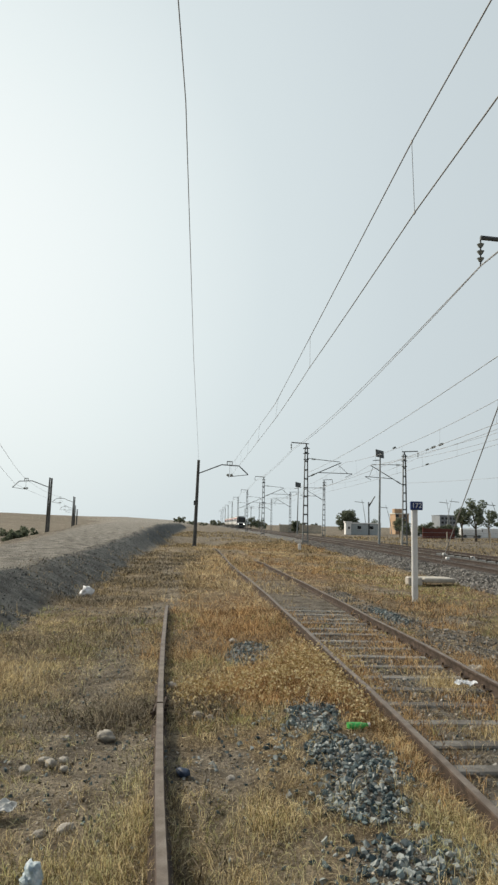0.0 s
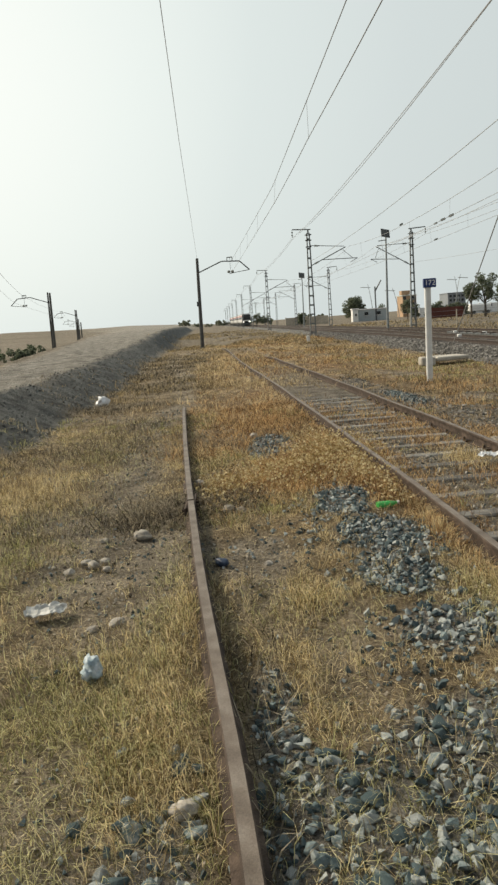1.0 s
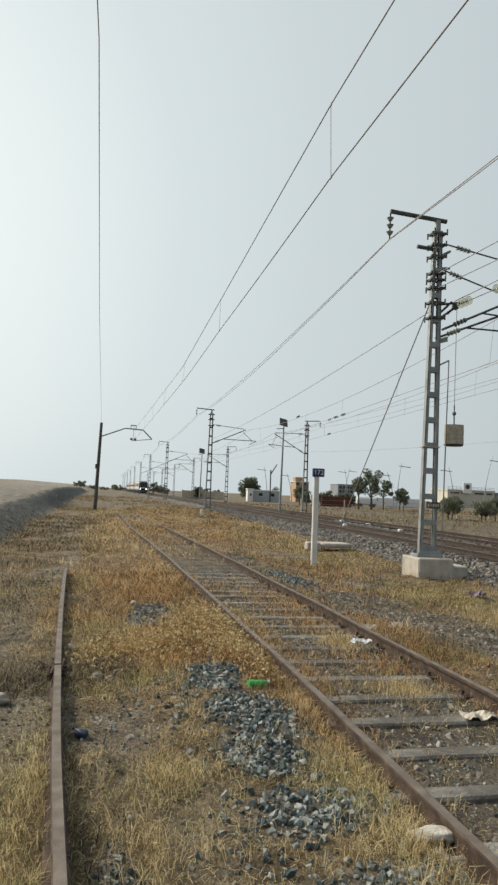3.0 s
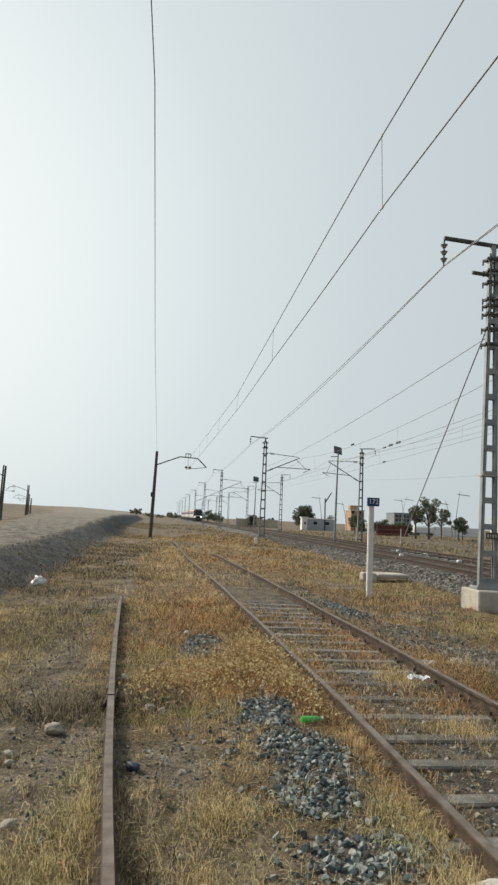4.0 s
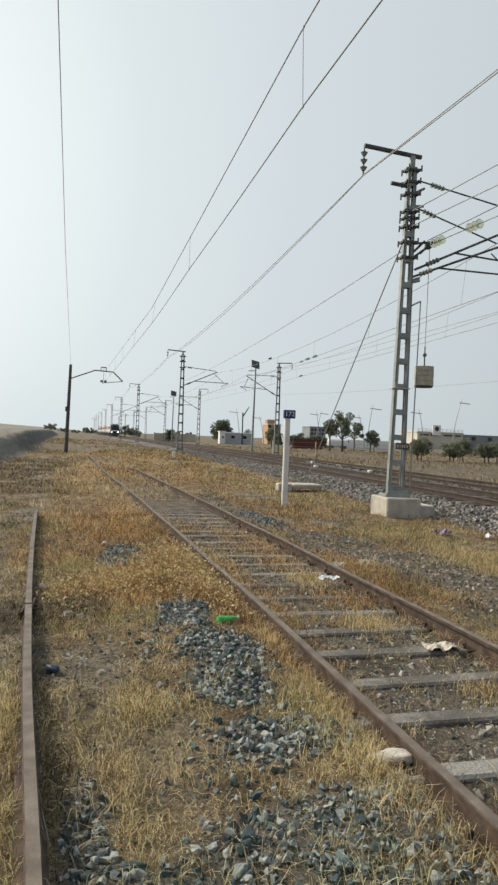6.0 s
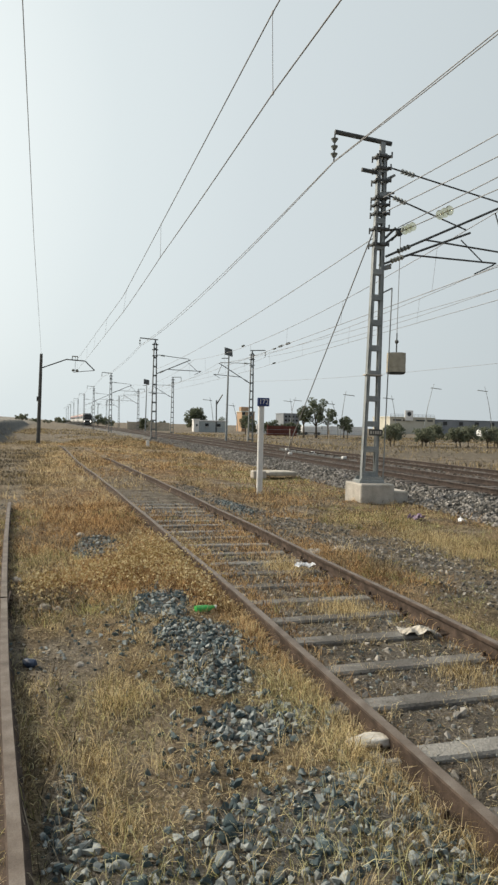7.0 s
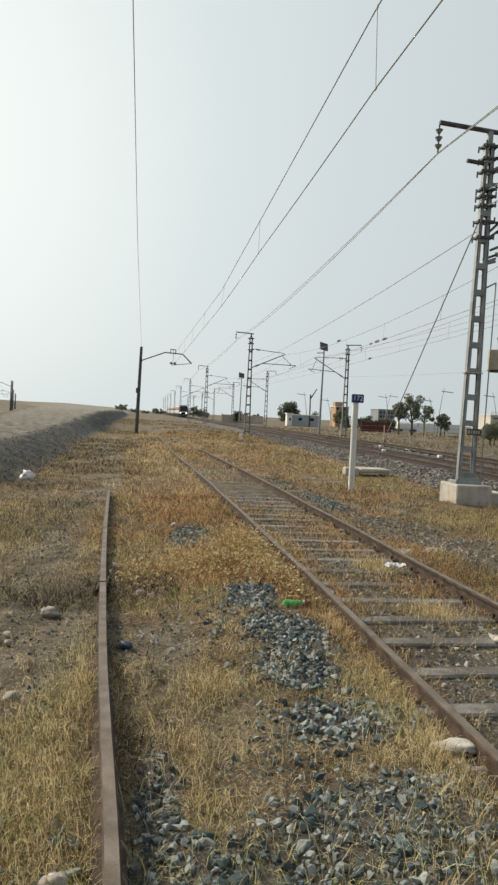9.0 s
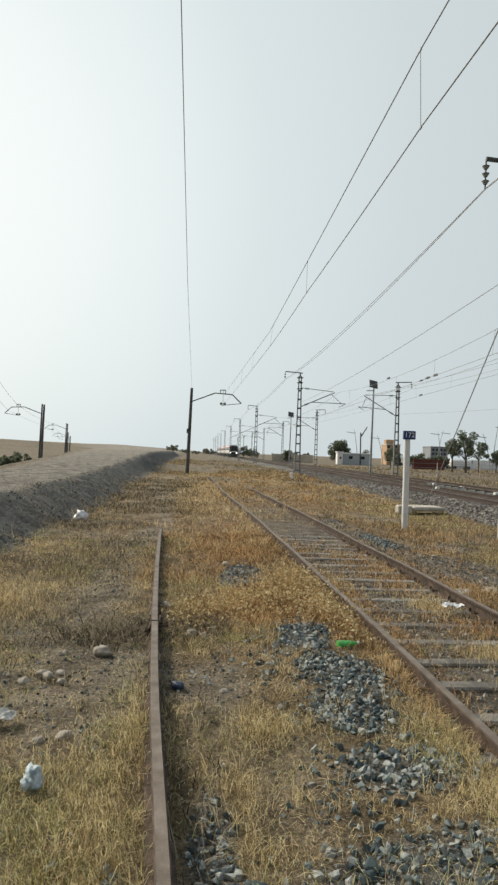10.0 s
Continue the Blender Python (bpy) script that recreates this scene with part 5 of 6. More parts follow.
tagged(gravel, "patches of broken blue-grey ballast stones between the tracks", "gravel", kind="stuff")
# larger stones nearest the path, each one an object
metas = [stone_mesh(40 + i) for i in range(10)]
cnt = 0
while cnt < 260:
    x, y = rng.uniform(-0.2, 1.75), 1.1 + 5.6 * rng.random() ** 1.4
    if rng.random() > float(gravel_mask(np.array([x]), np.array([y]))[0]) + 0.05:
        continue
    if abs(x - np.interp(y, [p[1] for p in LOOSE], [p[0] for p in LOOSE])) < 0.10 or abs(abs(x - siding_x(y)) - 0.75) < 0.13:
        continue
    s = rng.uniform(0.035, 0.068) if rng.random() < 0.9 else rng.uniform(0.068, 0.11)
    ob = link_mesh("stone", metas[cnt % 10], None, gravel)
    ob.matrix_basis = pose(x, y, float(height(x, y)) + s * 0.16, rng.uniform(-25, 25), rng.uniform(-25, 25), rng.uniform(0, 360)) @ Matrix.Scale(s, 4)
    cnt += 1
# a few bigger lumps along the loose rail and in the nearest patch
for k in range(60):
    x, y = rng.uniform(0.02, 0.8), rng.uniform(1.5, 2.9)
    if k >= 40:
        x, y = rng.uniform(-0.75, -0.25), rng.uniform(1.7, 2.9)
    if abs(x - np.interp(y, [p[1] for p in LOOSE], [p[0] for p in LOOSE])) < 0.11:
        continue
    s = rng.uniform(0.07, 0.13)
    ob = link_mesh("stone", metas[k % 10], None, gravel)
    ob.matrix_basis = pose(x, y, float(height(x, y)) + s * 0.14, rng.uniform(-20, 20), rng.uniform(-20, 20), rng.uniform(0, 360)) @ Matrix.Scale(s, 4)
# thin scatter of small stones and crumbs everywhere near
c2 = np.stack([rng.uniform(-3.5, 5.5, 16000), 1.0 + 14 * rng.random(16000) ** 1.3], -1)
c2 = c2[rng.random(len(c2)) < 0.25 + 0.75 * dirt_mask(c2[:, 0], c2[:, 1])]
loose_stones = scatter("loose_pebbles", c2, 0.012 + 0.035 * rng.random(len(c2)) ** 3, M_STONES, seed=6)
tagged(loose_stones, "small pebbles scattered over bare earth", "pebbles", kind="stuff")
c3_ = np.stack([rng.uniform(-3.6, 6.6, 26000), 1.0 + 14 * rng.random(26000) ** 1.3], -1)
c3_ = c3_[rng.random(len(c3_)) < 0.25 + 0.75 * np.maximum(dirt_mask(c3_[:, 0], c3_[:, 1]), 0.6 * gravel_mask(c3_[:, 0], c3_[:, 1]))]
c3_ = c3_[np.abs(np.abs(c3_[:, 0] - lerp_table(SIDING, c3_[:, 1])) - 0.75) > 0.05]
clods = scatter("earth_clods", c3_, (0.008 + 0.028 * rng.random(len(c3_)) ** 2) * np.interp(c3_[:, 1], [2, 12], [0.9, 1.5]), M_CLOD, seed=16)
tagged(clods, "crumbs of dry grey-brown earth on bare patches", "earth", kind="stuff")
# dusty gravel beyond the siding and between its sleepers
c4 = np.stack([rng.uniform(1.2, 5.8, 32000), rng.uniform(1.5, 20, 32000)], -1)
off4 = np.abs(c4[:, 0] - lerp_table(SIDING, c4[:, 1]))
c4 = c4[rng.random(len(c4)) < np.maximum(0.8 * verge_mask(c4[:, 0], c4[:, 1]), 0.3 * (off4 < 0.68) * (c4[:, 1] < 13))]
c4 = c4[np.abs(np.abs(c4[:, 0] - lerp_table(SIDING, c4[:, 1])) - 0.75) > 0.09]
verge_gravel = scatter("verge_gravel", c4, 0.018 + 0.06 * rng.random(len(c4)) ** 2, M_VERGE, seed=36, sink=0.4)
tagged(verge_gravel, "dusty grey gravel beside and between the siding rails", "gravel", kind="stuff")
# main line ballast shoulder
nb = 17000
by = 8 + 62 * rng.random(nb) ** 1.5
bx = rng.uniform(A_X - 2.6, A_X - 0.9, nb) + shift(by)
more = 7000
by2 = 8 + 50 * rng.random(more) ** 1.4
bx2 = rng.uniform(A_X - 0.9, B_X + 1.5, more)
ball = scatter("ballast_shoulder", np.stack([bx, by], -1), 0.055 + 0.075 * rng.random(nb), M_BALLAST, seed=8)
bed_ = scatter("track_bed_stones", np.stack([bx2, by2], -1), 0.055 + 0.07 * rng.random(more), M_BEDSTONE, seed=18)
tagged(bed_, "rust-stained ballast stones between the main rails", "ballast", kind="stuff")
tagged(ball, "grey crushed-stone ballast shoulder of the main line", "ballast", kind="stuff")
cr2 = np.stack([rng.uniform(-9.5, -4.6, 2600), 7 + 45 * rng.random(2600) ** 1.3], -1)
cr2 = cr2[rng.random(len(cr2)) < road_mask(cr2[:, 0], cr2[:, 1]) * (0.3 + 0.7 * smooth(0.4, 0.6, vnoise(cr2[:, 0], cr2[:, 1] * 0.2, 1.1, 44)))]
road_grit = scatter("road_grit", cr2, 0.012 + 0.04 * rng.random(len(cr2)) ** 2, M_CLOD, seed=26)
tagged(road_grit, "loose grit and clods on the dirt road", "grit", kind="stuff")
# crumbling grit of the road bank
cs_ = np.stack([rng.uniform(-7.0, -3.2, 9000), 6 + 45 * rng.random(9000) ** 1.4], -1)
cs_ = cs_[rng.random(len(cs_)) < slope_mask(cs_[:, 0], cs_[:, 1])]
grit = scatter("bank_rubble", cs_, 0.02 + 0.07 * rng.random(len(cs_)) ** 3, M_BANKDARK, seed=9)
tagged(grit, "dark grey rubble on the slope of the dirt road", "rubble", kind="stuff")


# ---- grass and weeds ----
def blades(name, roots, hgt, width, lean, material, seed, label, out=None, lift=0.0):
    """Tapered curved blades in one mesh; each blade is its own island. out: where each one leans to."""
    rng = np.random.default_rng(seed)
    n = len(roots)
    ang = rng.uniform(0, 2 * np.pi, n)
    if out is not None:
        ang = np.arctan2(out[:, 1], out[:, 0]) + rng.normal(0, 0.7, n)
    tilt = (0.25 + np.abs(rng.normal(0, 1, n))) * lean
    flat = np.stack([np.cos(ang), np.sin(ang), np.zeros(n)], -1)
    d = flat * tilt[:, None] + np.array([0, 0, 1.0])
    d /= np.linalg.norm(d, axis=1)[:, None]
    az = ang + np.pi / 2 + rng.normal(0, 0.6, n)
    side = np.stack([np.cos(az), np.sin(az), rng.normal(0, 0.3, n)], -1) * (width * (0.5 + 1.0 * rng.random(n)) * np.interp(roots[:, 1], [0, 3, 10, 18, 40, 120], [0.6, 0.72, 1, 2.2, 4.5, 11]))[:, None] / 2
    hh = hgt[:, None]
    z = height(roots[:, 0], roots[:, 1]) - 0.008 + lift * rng.random(n)
    p0 = np.stack([roots[:, 0], roots[:, 1], z], -1)
    p1 = p0 + d * hh * 0.55
    curl = (0.25 + 0.5 * rng.random(n))[:, None]
    p2 = p1 + d * hh * 0.4 + (flat * 0.5 + np.array([0, 0, -0.45])) * curl * hh + np.stack([rng.normal(size=n), rng.normal(size=n), 0 * z], -1) * hh * 0.12
    p2[:, 2] = np.maximum(p2[:, 2], z + 0.006)
    v = np.stack([p0 - side, p0 + side, p1 - side * 0.7, p1 + side * 0.7, p2], 1).reshape(-1, 3)
    b = np.arange(n) * 5
    f3 = np.concatenate([np.stack([b, b + 1, b + 3], -1), np.stack([b, b + 3, b + 2], -1), np.stack([b + 2, b + 3, b + 4], -1)])
    ob = from_arrays(name, v, f3, material)
    return tagged(ob, label, "grass", kind="stuff")


def near_rail(x, y):
    a = np.abs(x - np.interp(y, [p[1] for p in LOOSE], [p[0] for p in LOOSE])) < 0.05
    a &= y < 14.1
    b = np.abs(np.abs(x - lerp_table(SIDING, y)) - 0.75) < 0.06
    return a | b


def clumps(n, xr, yr, ypow, density, per, spread, rng):
    c = np.stack([rng.uniform(*xr, n), yr[0] + (yr[1] - yr[0]) * rng.random(n) ** ypow], -1)
    c = c[rng.random(n) < density(c[:, 0], c[:, 1])]
    scale = np.interp(c[:, 1], [1, 6, 20], [1.0, 1.0, 1.8])
    o = rng.normal(size=(len(c) * per, 2))
    r = np.repeat(c, per, 0) + o * (spread * np.repeat(scale, per))[:, None]
    ch = np.repeat(0.5 + 1.0 * rng.random(len(c)), per)
    ok = ~near_rail(r[:, 0], r[:, 1])
    return r[ok], ch[ok], o[ok]


def bare(x, y):
    """How much is kept free of grass."""
    b = np.maximum(np.maximum(np.maximum(dirt_mask(x, y) * 0.85, np.clip(1.5 * verge_mask(x, y), 0, 0.96)), gravel_mask(x, y) * np.interp(y, [2, 3.5], [0.72, 0.88])), np.maximum(road_mask(x, y), slope_mask(x, y) * 0.85))
    bed = smooth(A_X - 2.8 + shift(y), A_X - 2.4 + shift(y), x) * (1 - smooth(B_X + 2.0 + shift(y), B_X + 2.8 + shift(y), x))
    return np.clip(np.maximum(b, bed), 0, 1)


def tufty(x, y):
    """Patchiness of the grass at three scales."""
    return smooth(0.46, 0.60, 0.45 * vnoise(x, y, 0.55, 71) + 0.33 * vnoise(x, y, 1.5, 72) + 0.22 * vnoise(x, y, 4.2, 74))


def d_straw(x, y):
    return (1 - bare(x, y)) * np.clip(0.03 + tufty(x, y), 0, 1) * (1 - 0.5 * rust_mask(x, y)) * (1 - 0.6 * (1 - smooth(-1.8, -1.0, x)) * smooth(5, 7, y))


def d_rust(x, y):
    return (1 - bare(x, y)) * np.clip(rust_mask(x, y) * (0.1 + 1.1 * smooth(0.3, 0.7, 0.6 * vnoise(x, y, 1.3, 73) + 0.4 * vnoise(x, y, 3.6, 76))), 0, 1)


def d_olive(x, y):
    return (1 - bare(x, y)) * smooth(0.45, 0.72, 0.6 * vnoise(x, y, 0.9, 75) + 0.4 * vnoise(x, y, 2.7, 77)) * np.interp(y, [0, 4.5, 7, 12], [0.9, 0.9, 0.7, 0.4]) * (1 + 0.8 * (1 - smooth(-0.6, 0.3, x)))


grng = np.random.default_rng(33)
r, ch, o = clumps(12500, (-4.2, 7.2), (1.0, 13), 1.4, d_straw, 22, 0.03, grng)
blades("dry_grass", r, (0.025 + 0.085 * grng.random(len(r))) * ch * (0.55 + 0.8 * tufty(r[:, 0], r[:, 1])), 0.003, 0.62, M_GRASS, 1, "tufts of dry straw-coloured grass over the ground", o)
r, ch, o = clumps(11500, (-4.0, 7.2), (1.0, 12), 1.4, lambda x, y: np.clip((1.0 - bare(x, y)) * (0.25 + 0.8 * tufty(x, y)), 0.02, 1), 14, 0.08, grng)
blades("matted_grass", r, (0.02 + 0.06 * grng.random(len(r))) * ch, 0.0026, 3.2, M_GRASS, 2, "matted dead grass stems lying flat", None, 0.035)
r, ch, o = clumps(9000, (-4.0, 6.5), (1.0, 12), 1.3, lambda x, y: np.clip(1.0 - 0.97 * bare(x, y), 0, 1), 9, 0.07, grng)
blades("dead_stems", r, (0.025 + 0.065 * grng.random(len(r))) * ch, 0.0034, 2.0, M_DARKWEED, 12, "grey-brown dead stems among the grass", None, 0.02)
r, ch, o = clumps(8000, (-1.0, 4.5), (5.5, 14), 1.0, d_rust, 15, 0.05, grng)
blades("rust_weeds", r, (0.05 + 0.12 * grng.random(len(r))) * ch, 0.0055, 0.7, M_RUST, 3, "rust-brown dried weeds between the tracks", o)
r, ch, o = clumps(9000, (-4.0, 7.0), (1.0, 14), 1.3, d_olive, 14, 0.04, grng)
blades("olive_weeds", r, (0.05 + 0.10 * grng.random(len(r))) * ch, 0.0052, 0.7, M_OLIVE, 4, "dull olive-green weeds among the straw", o)


# crumbs of straw and dead stems lying on the bare soil
r, ch, o = clumps(9000, (-3.6, 5.0), (1.2, 11), 1.35, lambda x, y: np.clip(1.1 - gravel_mask(x, y), 0.1, 1) * (1 - road_mask(x, y)), 5, 0.12, grng)
blades("straw_litter", r, (0.012 + 0.03 * grng.random(len(r))) * ch, 0.006, 6.0, M_GRASS, 31, "short broken straw lying on bare soil", None, 0.012)
r, ch, o = clumps(8000, (-3.6, 5.0), (1.2, 11), 1.35, lambda x, y: np.clip(1.1 - gravel_mask(x, y), 0.1, 1) * (1 - road_mask(x, y)), 5, 0.12, grng)
blades("stem_litter", r, (0.012 + 0.035 * grng.random(len(r))) * ch, 0.0065, 6.0, M_DARKWEED, 32, "short broken dead stems lying on bare soil", None, 0.012)


def stand(r, seed):
    """How tall the weeds stand, tall inside a stand and low at its rim."""
    return 0.35 + 1.25 * smooth(0.3, 0.8, 0.6 * vnoise(r[:, 0], r[:, 1], 0.8, seed) + 0.4 * vnoise(r[:, 0], r[:, 1], 2.4, seed + 1))


def d_far(x, y, seed, cut):
    """Broken stands of weeds, a stride or two across, over the far verge."""
    w = 0.5 * vnoise(x, y * 0.6, 0.35, seed) + 0.3 * vnoise(x, y, 1.1, seed + 1) + 0.2 * vnoise(x, y, 3.0, seed + 2)
    bed = 1 - 0.75 * (np.abs(x - lerp_table(SIDING, y)) < 0.85) * np.interp(y, [10, 16, 26], [1, 0.8, 0.1])
    return (1 - bare(x, y)) * smooth(cut - 0.04, cut + 0.05, w) * bed


r, ch, o = clumps(10500, (-3.2, 9.0), (8.5, 62), 1.7, lambda x, y: d_far(x, y, 201, 0.51) * smooth(-3.0, -0.4, x) * (1 - 0.2 * smooth(4.5, 6.5, x)), 12, 0.07, grng)
blades("far_golden_weeds", r, (0.06 + 0.14 * grng.random(len(r))) * ch * stand(r, 241), 0.0055, 0.9, M_GOLD, 5, "golden dry weeds of the far verge", o)
r, ch, o = clumps(5000, (-2.0, 8), (9, 62), 1.6, lambda x, y: d_far(x, y, 211, 0.51) * smooth(-2.0, 0.0, x), 11, 0.07, grng)
blades("far_rust_weeds", r, (0.06 + 0.14 * grng.random(len(r))) * ch * stand(r, 244), 0.006, 0.9, M_RUST, 6, "rust-brown weeds of the far verge", o)
r, ch, o = clumps(16000, (-4.6, 9.5), (6.5, 75), 1.7, lambda x, y: d_far(x, y, 221, 0.49) * (1 - 0.4 * smooth(-1.5, 0.2, x) * (1 - smooth(4.5, 6, x))), 10, 0.09, grng)
blades("far_brown_weeds", r, (0.05 + 0.15 * grng.random(len(r))) * ch * stand(r, 247), 0.006, 0.9, M_BROWNWEED, 22, "dull brown weeds of the far verge", o)
r, ch, o = clumps(3600, (-7.5, 8.5), (50, 150), 1.3, lambda x, y: (1 - bare(x, y)) * smooth(0.42, 0.6, vnoise(x, y, 0.3, 251)), 8, 0.25, grng)
blades("distant_weeds", r, (0.10 + 0.2 * grng.random(len(r))) * ch, 0.006, 0.9, M_BROWNWEED, 24, "dull brown weeds far along the line", o)
r, ch, o = clumps(1100, (4.2, 9.0), (7, 30), 1.3, lambda x, y: d_far(x, y, 231, 0.5), 14, 0.09, grng)
blades("verge_green_weeds", r, (0.04 + 0.11 * grng.random(len(r))) * ch, 0.006, 0.8, M_OLIVE, 23, "yellow-green weeds at the foot of the ballast", o)
# tall tufts along the rails and in the left verge
TUFTS = [(-0.5, 2.9, 0.2, 0.7), (-2.3, 4.6, 0.5, 0.7), (-0.75, 3.6, 0.3, 0.6), (1.55, 4.1, 0.2, 0.8), (1.45, 3.1, 0.22, 0.6), (0.35, 4.3, 0.2, 0.3), (0.2, 3.5, 0.12, 0.4),
         (2.55, 6.0, 0.3, 0.3), (2.75, 4.3, 0.25, 0.3), (2.6, 8.0, 0.25, 0.5), (5.6, 9.2, 0.5, 1.2), (-2.6, 7.6, 0.7, 1.2), (-0.45, 4.1, 0.10, 1.4), (1.52, 5.9, 0.14, 0.9), (1.5, 8.2, 0.2, 1.8), (1.75, 2.2, 0.25, 0.6)]
tr_, th_ = [], []
for cx, cy, rx, ry in TUFTS:
    n_ = int(7800 * rx * ry ** 0.7)
    q = np.stack([grng.normal(cx, rx * 0.55, n_), grng.normal(cy, ry * 0.55, n_)], -1)
    tr_.append(q)
    th_.append(np.full(n_, grng.uniform(0.10, 0.17)))
r, hh = np.concatenate(tr_), np.concatenate(th_)
ok = ~near_rail(r[:, 0], r[:, 1])
blades("tall_dry_grass", r[ok], hh[ok] * (0.5 + 0.7 * grng.random(ok.sum())), 0.0036, 0.5, M_GRASS, 7, "taller yellow tufts along rails and verges")
PALE = [(0.6, 2.1, 0.35, 0.35, 1500), (1.2, 2.3, 0.3, 0.4, 1500), (-0.7, 2.9, 0.28, 0.6, 6500), (-1.25, 2.7, 0.35, 0.6, 5500), (-2.3, 4.6, 0.5, 0.6, 5000), (-0.55, 4.3, 0.1, 0.7, 1600), (0.25, 2.9, 0.18, 0.4, 1300), (0.4, 4.1, 0.25, 0.25, 1500), (1.35, 3.9, 0.16, 0.5, 1800),
        (5.7, 9.4, 0.4, 0.9, 2200), (5.6, 11.6, 0.5, 0.8, 2600), (-2.2, 6.0, 0.5, 0.6, 2600), (-1.9, 9.5, 0.4, 1.5, 3000), (-0.4, 7.4, 0.15, 0.4, 900)]
r = np.concatenate([np.stack([grng.normal(cx, rx, n_), grng.normal(cy, ry, n_)], -1) for cx, cy, rx, ry, n_ in PALE])
r = r[~near_rail(r[:, 0], r[:, 1])]
r = r[grng.random(len(r)) < 0.35 + 0.65 * smooth(0.4, 0.6, vnoise(r[:, 0], r[:, 1], 3.5, 98))]
blades("pale_green_grass", r, 0.04 + 0.10 * grng.random(len(r)), 0.0038, 0.7, M_PALEGREEN, 17, "pale yellow-green grass tufts of the verge")
r = np.concatenate([np.stack([grng.normal(cx, rx, int(n_)), grng.normal(cy, ry, int(n_))], -1) for cx, cy, rx, ry, n_ in
                    ((1.45, 6.6, 0.13, 0.5, 1500), (1.35, 8.3, 0.25, 0.8, 2600), (0.75, 7.9, 0.4, 0.5, 3000), (1.5, 5.3, 0.10, 0.4, 900), (0.5, 8.2, 0.3, 0.4, 900), (2.65, 10.5, 0.25, 0.9, 1300), (3.3, 8.9, 0.2, 0.6, 900), (2.5, 7.2, 0.2, 0.3, 500), (1.47, 7.0, 0.07, 1.3, 2200), (1.85, 6.5, 0.06, 1.6, 900), (3.05, 7.0, 0.06, 1.8, 900), (2.75, 6.9, 0.12, 0.3, 450), (2.45, 9.2, 0.15, 0.5, 600), (2.2, 11.3, 0.2, 0.9, 700), (1.2, 11.0, 0.3, 1.5, 1500), (3.35, 7.6, 0.14, 0.6, 700), (2.9, 11.5, 0.2, 1.2, 800), (0.9, 8.8, 0.45, 0.9, 2200), (0.6, 12.5, 0.5, 1.2, 1800))])
r = r[~near_rail(r[:, 0], r[:, 1])]
blades("reddish_weeds", r, 0.05 + 0.11 * grng.random(len(r)), 0.006, 0.7, M_RUST, 15, "reddish dried weed clumps beside the siding rails")
# flowering bushes, reddish stems with yellow heads
SHRUBS = [(0.95, 8.0, 0.55, 0.9), (0.45, 7.6, 0.5, 0.6), (-0.15, 7.4, 0.28, 0.35), (1.25, 7.2, 0.3, 0.5), (1.35, 6.3, 0.16, 0.3), (1.25, 9.0, 0.4, 1.0), (-0.25, 7.0, 0.25, 0.4)]
fr_, ft = [], []
for cx, cy, rx, ry in SHRUBS:
    n_ = int(1150 * rx * ry)
    fr_.append(np.stack([grng.normal(cx, rx * 0.58, n_), grng.normal(cy, ry * 0.58, n_)], -1))
r = np.concatenate(fr_)
r = r[~near_rail(r[:, 0], r[:, 1])]
blades("flower_stems", np.repeat(r, 6, 0) + grng.normal(size=(len(r) * 6, 2)) * 0.04, 0.06 + 0.12 * grng.random(len(r) * 6), 0.006, 0.6, M_RUST, 8, "reddish stems of dried flowering weeds")
n_ = len(r) * 2
p = np.repeat(r, 2, 0) + grng.normal(size=(n_, 2)) * 0.06
c3 = np.stack([p[:, 0], p[:, 1], height(p[:, 0], p[:, 1]) + 0.04 + 0.13 * grng.random(n_)], -1)
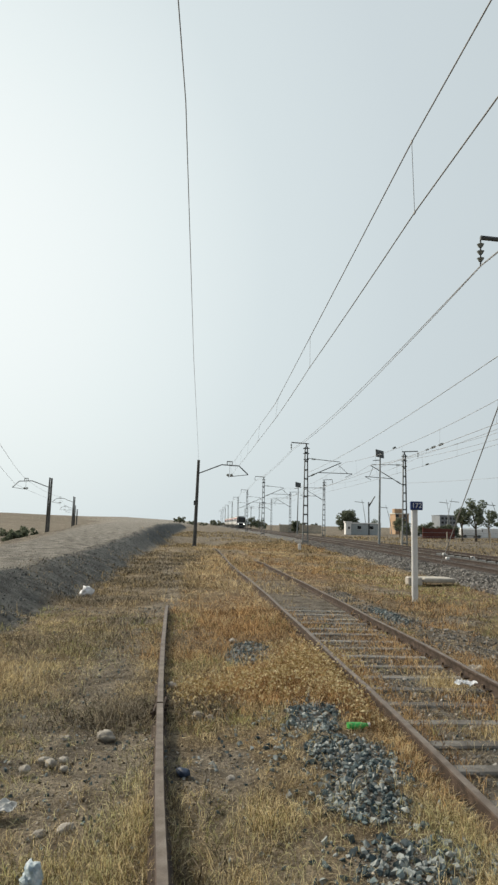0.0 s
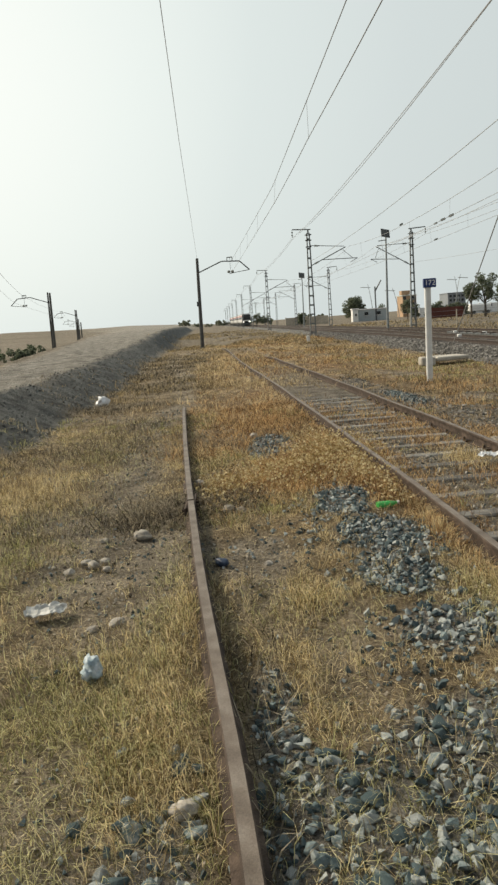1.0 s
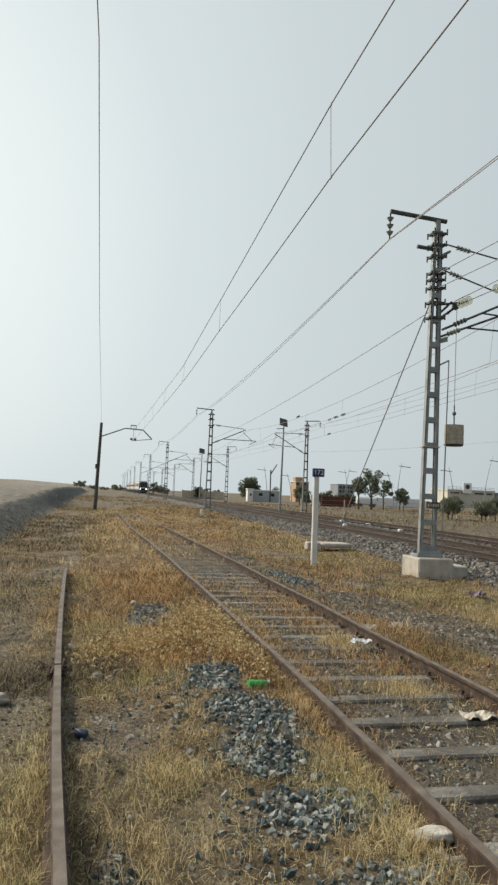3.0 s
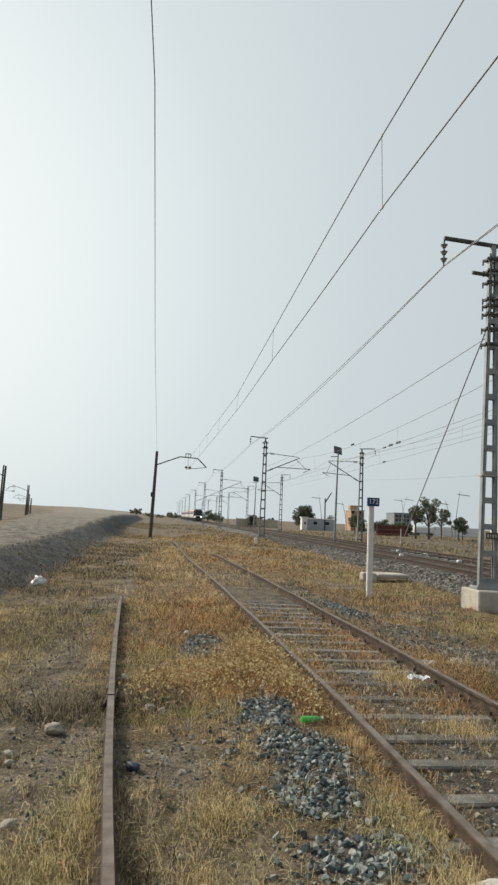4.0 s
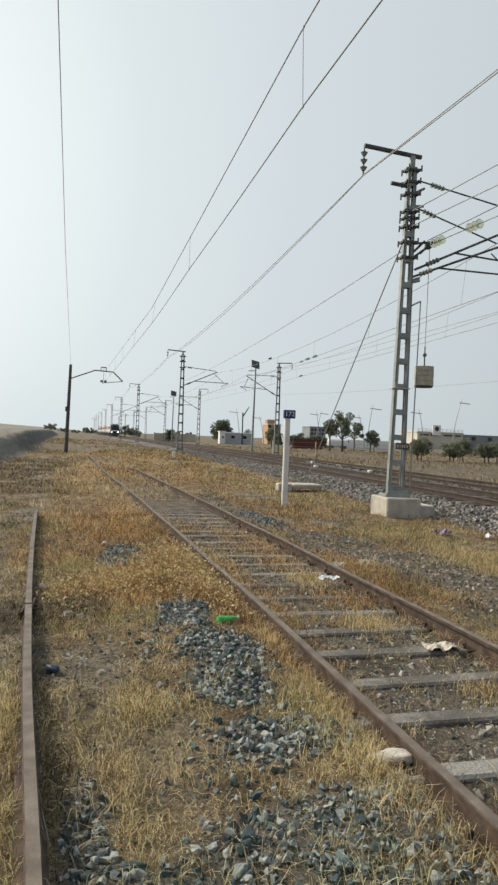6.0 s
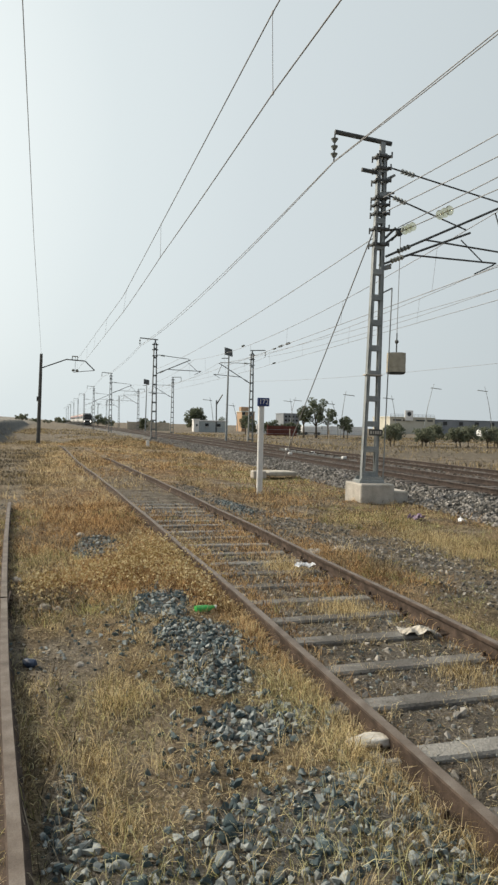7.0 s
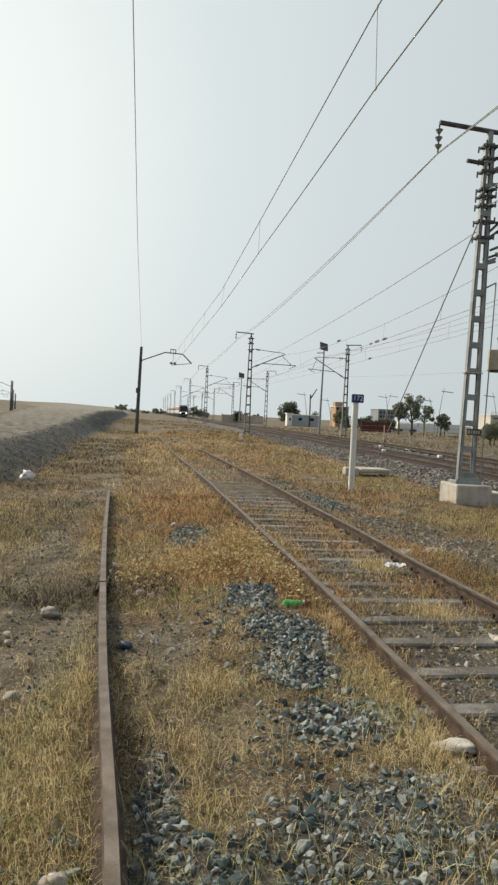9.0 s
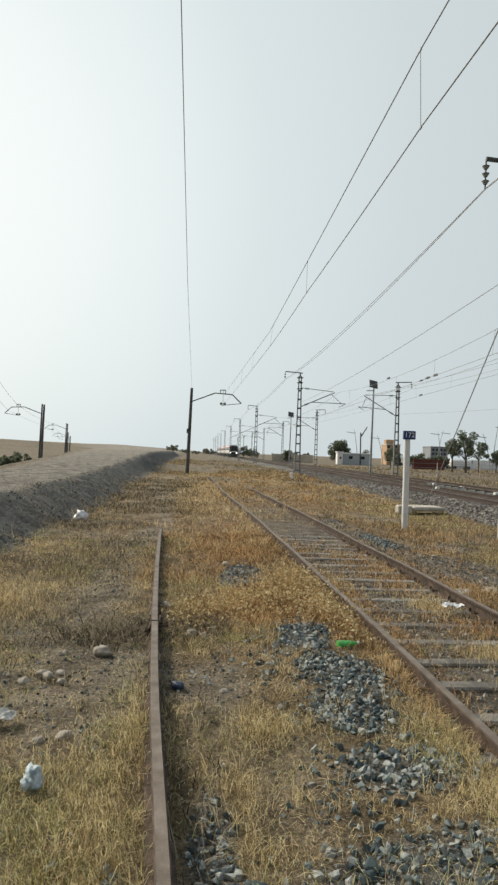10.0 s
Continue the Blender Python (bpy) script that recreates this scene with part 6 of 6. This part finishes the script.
v, f = leaf_cloud(c3, np.full(n_, 0.01), n_ * 3, 0.014, grng)
tagged(from_arrays("flower_heads", v, f, M_FLOWER), "small faded yellow flower heads on the weeds", "flowers", kind="stuff")
# grey dead bush at the rail joint
q = np.concatenate([np.stack([grng.normal(-0.62, 0.26, 2200), grng.normal(6.85, 0.22, 2200)], -1), np.stack([grng.normal(-0.18, 0.2, 1500), grng.normal(6.75, 0.22, 1500)], -1),
                    np.stack([grng.normal(-0.95, 0.25, 1200), grng.normal(6.4, 0.25, 1200)], -1), np.stack([grng.normal(0.0, 0.05, 300), grng.normal(3.6, 0.9, 300)], -1)])
blades("dead_bush", q, 0.08 + 0.16 * grng.random(len(q)), 0.007, 1.1, M_DARKWEED, 9, "tangled grey dead weed stems over the rail joint")
# tussocks of the field beyond the main line
r, ch, o = clumps(9000, (16.2, 95), (18, 120), 1.3, lambda x, y: np.clip(1.6 * vnoise(x, y, 0.12, 97) - 0.35, 0, 1) * (x < 14 + 0.75 * y), 6, 0.22, grng)
blades("field_grass", r, (0.12 + 0.22 * grng.random(len(r))) * ch, 0.007, 0.8, M_BROWNWEED, 13, "sparse dry tussocks in the field beyond the tracks", o)
r, ch, o = clumps(5000, (16.2, 95), (18, 120), 1.3, lambda x, y: np.clip(1.6 * vnoise(x, y, 0.15, 99) - 0.4, 0, 1) * (x < 14 + 0.75 * y), 6, 0.25, grng)
blades("field_weeds", r, (0.14 + 0.28 * grng.random(len(r))) * ch, 0.009, 0.7, M_BROWNWEED, 14, "grey-brown weeds in the field beyond the tracks", o)
# weeds on the bank and the left verge
r, ch, o = clumps(6000, (-5.0, -1.4), (4, 40), 1.6, lambda x, y: (1 - road_mask(x, y)) * (1 - 0.93 * slope_mask(x, y)) * smooth(0.35, 0.6, vnoise(x, y, 0.7, 95)), 9, 0.09, grng)
blades("bank_weeds", r, (0.06 + 0.12 * grng.random(len(r))) * ch, 0.006, 0.8, M_DARKWEED, 10, "sparse grey-brown weeds on the road bank")
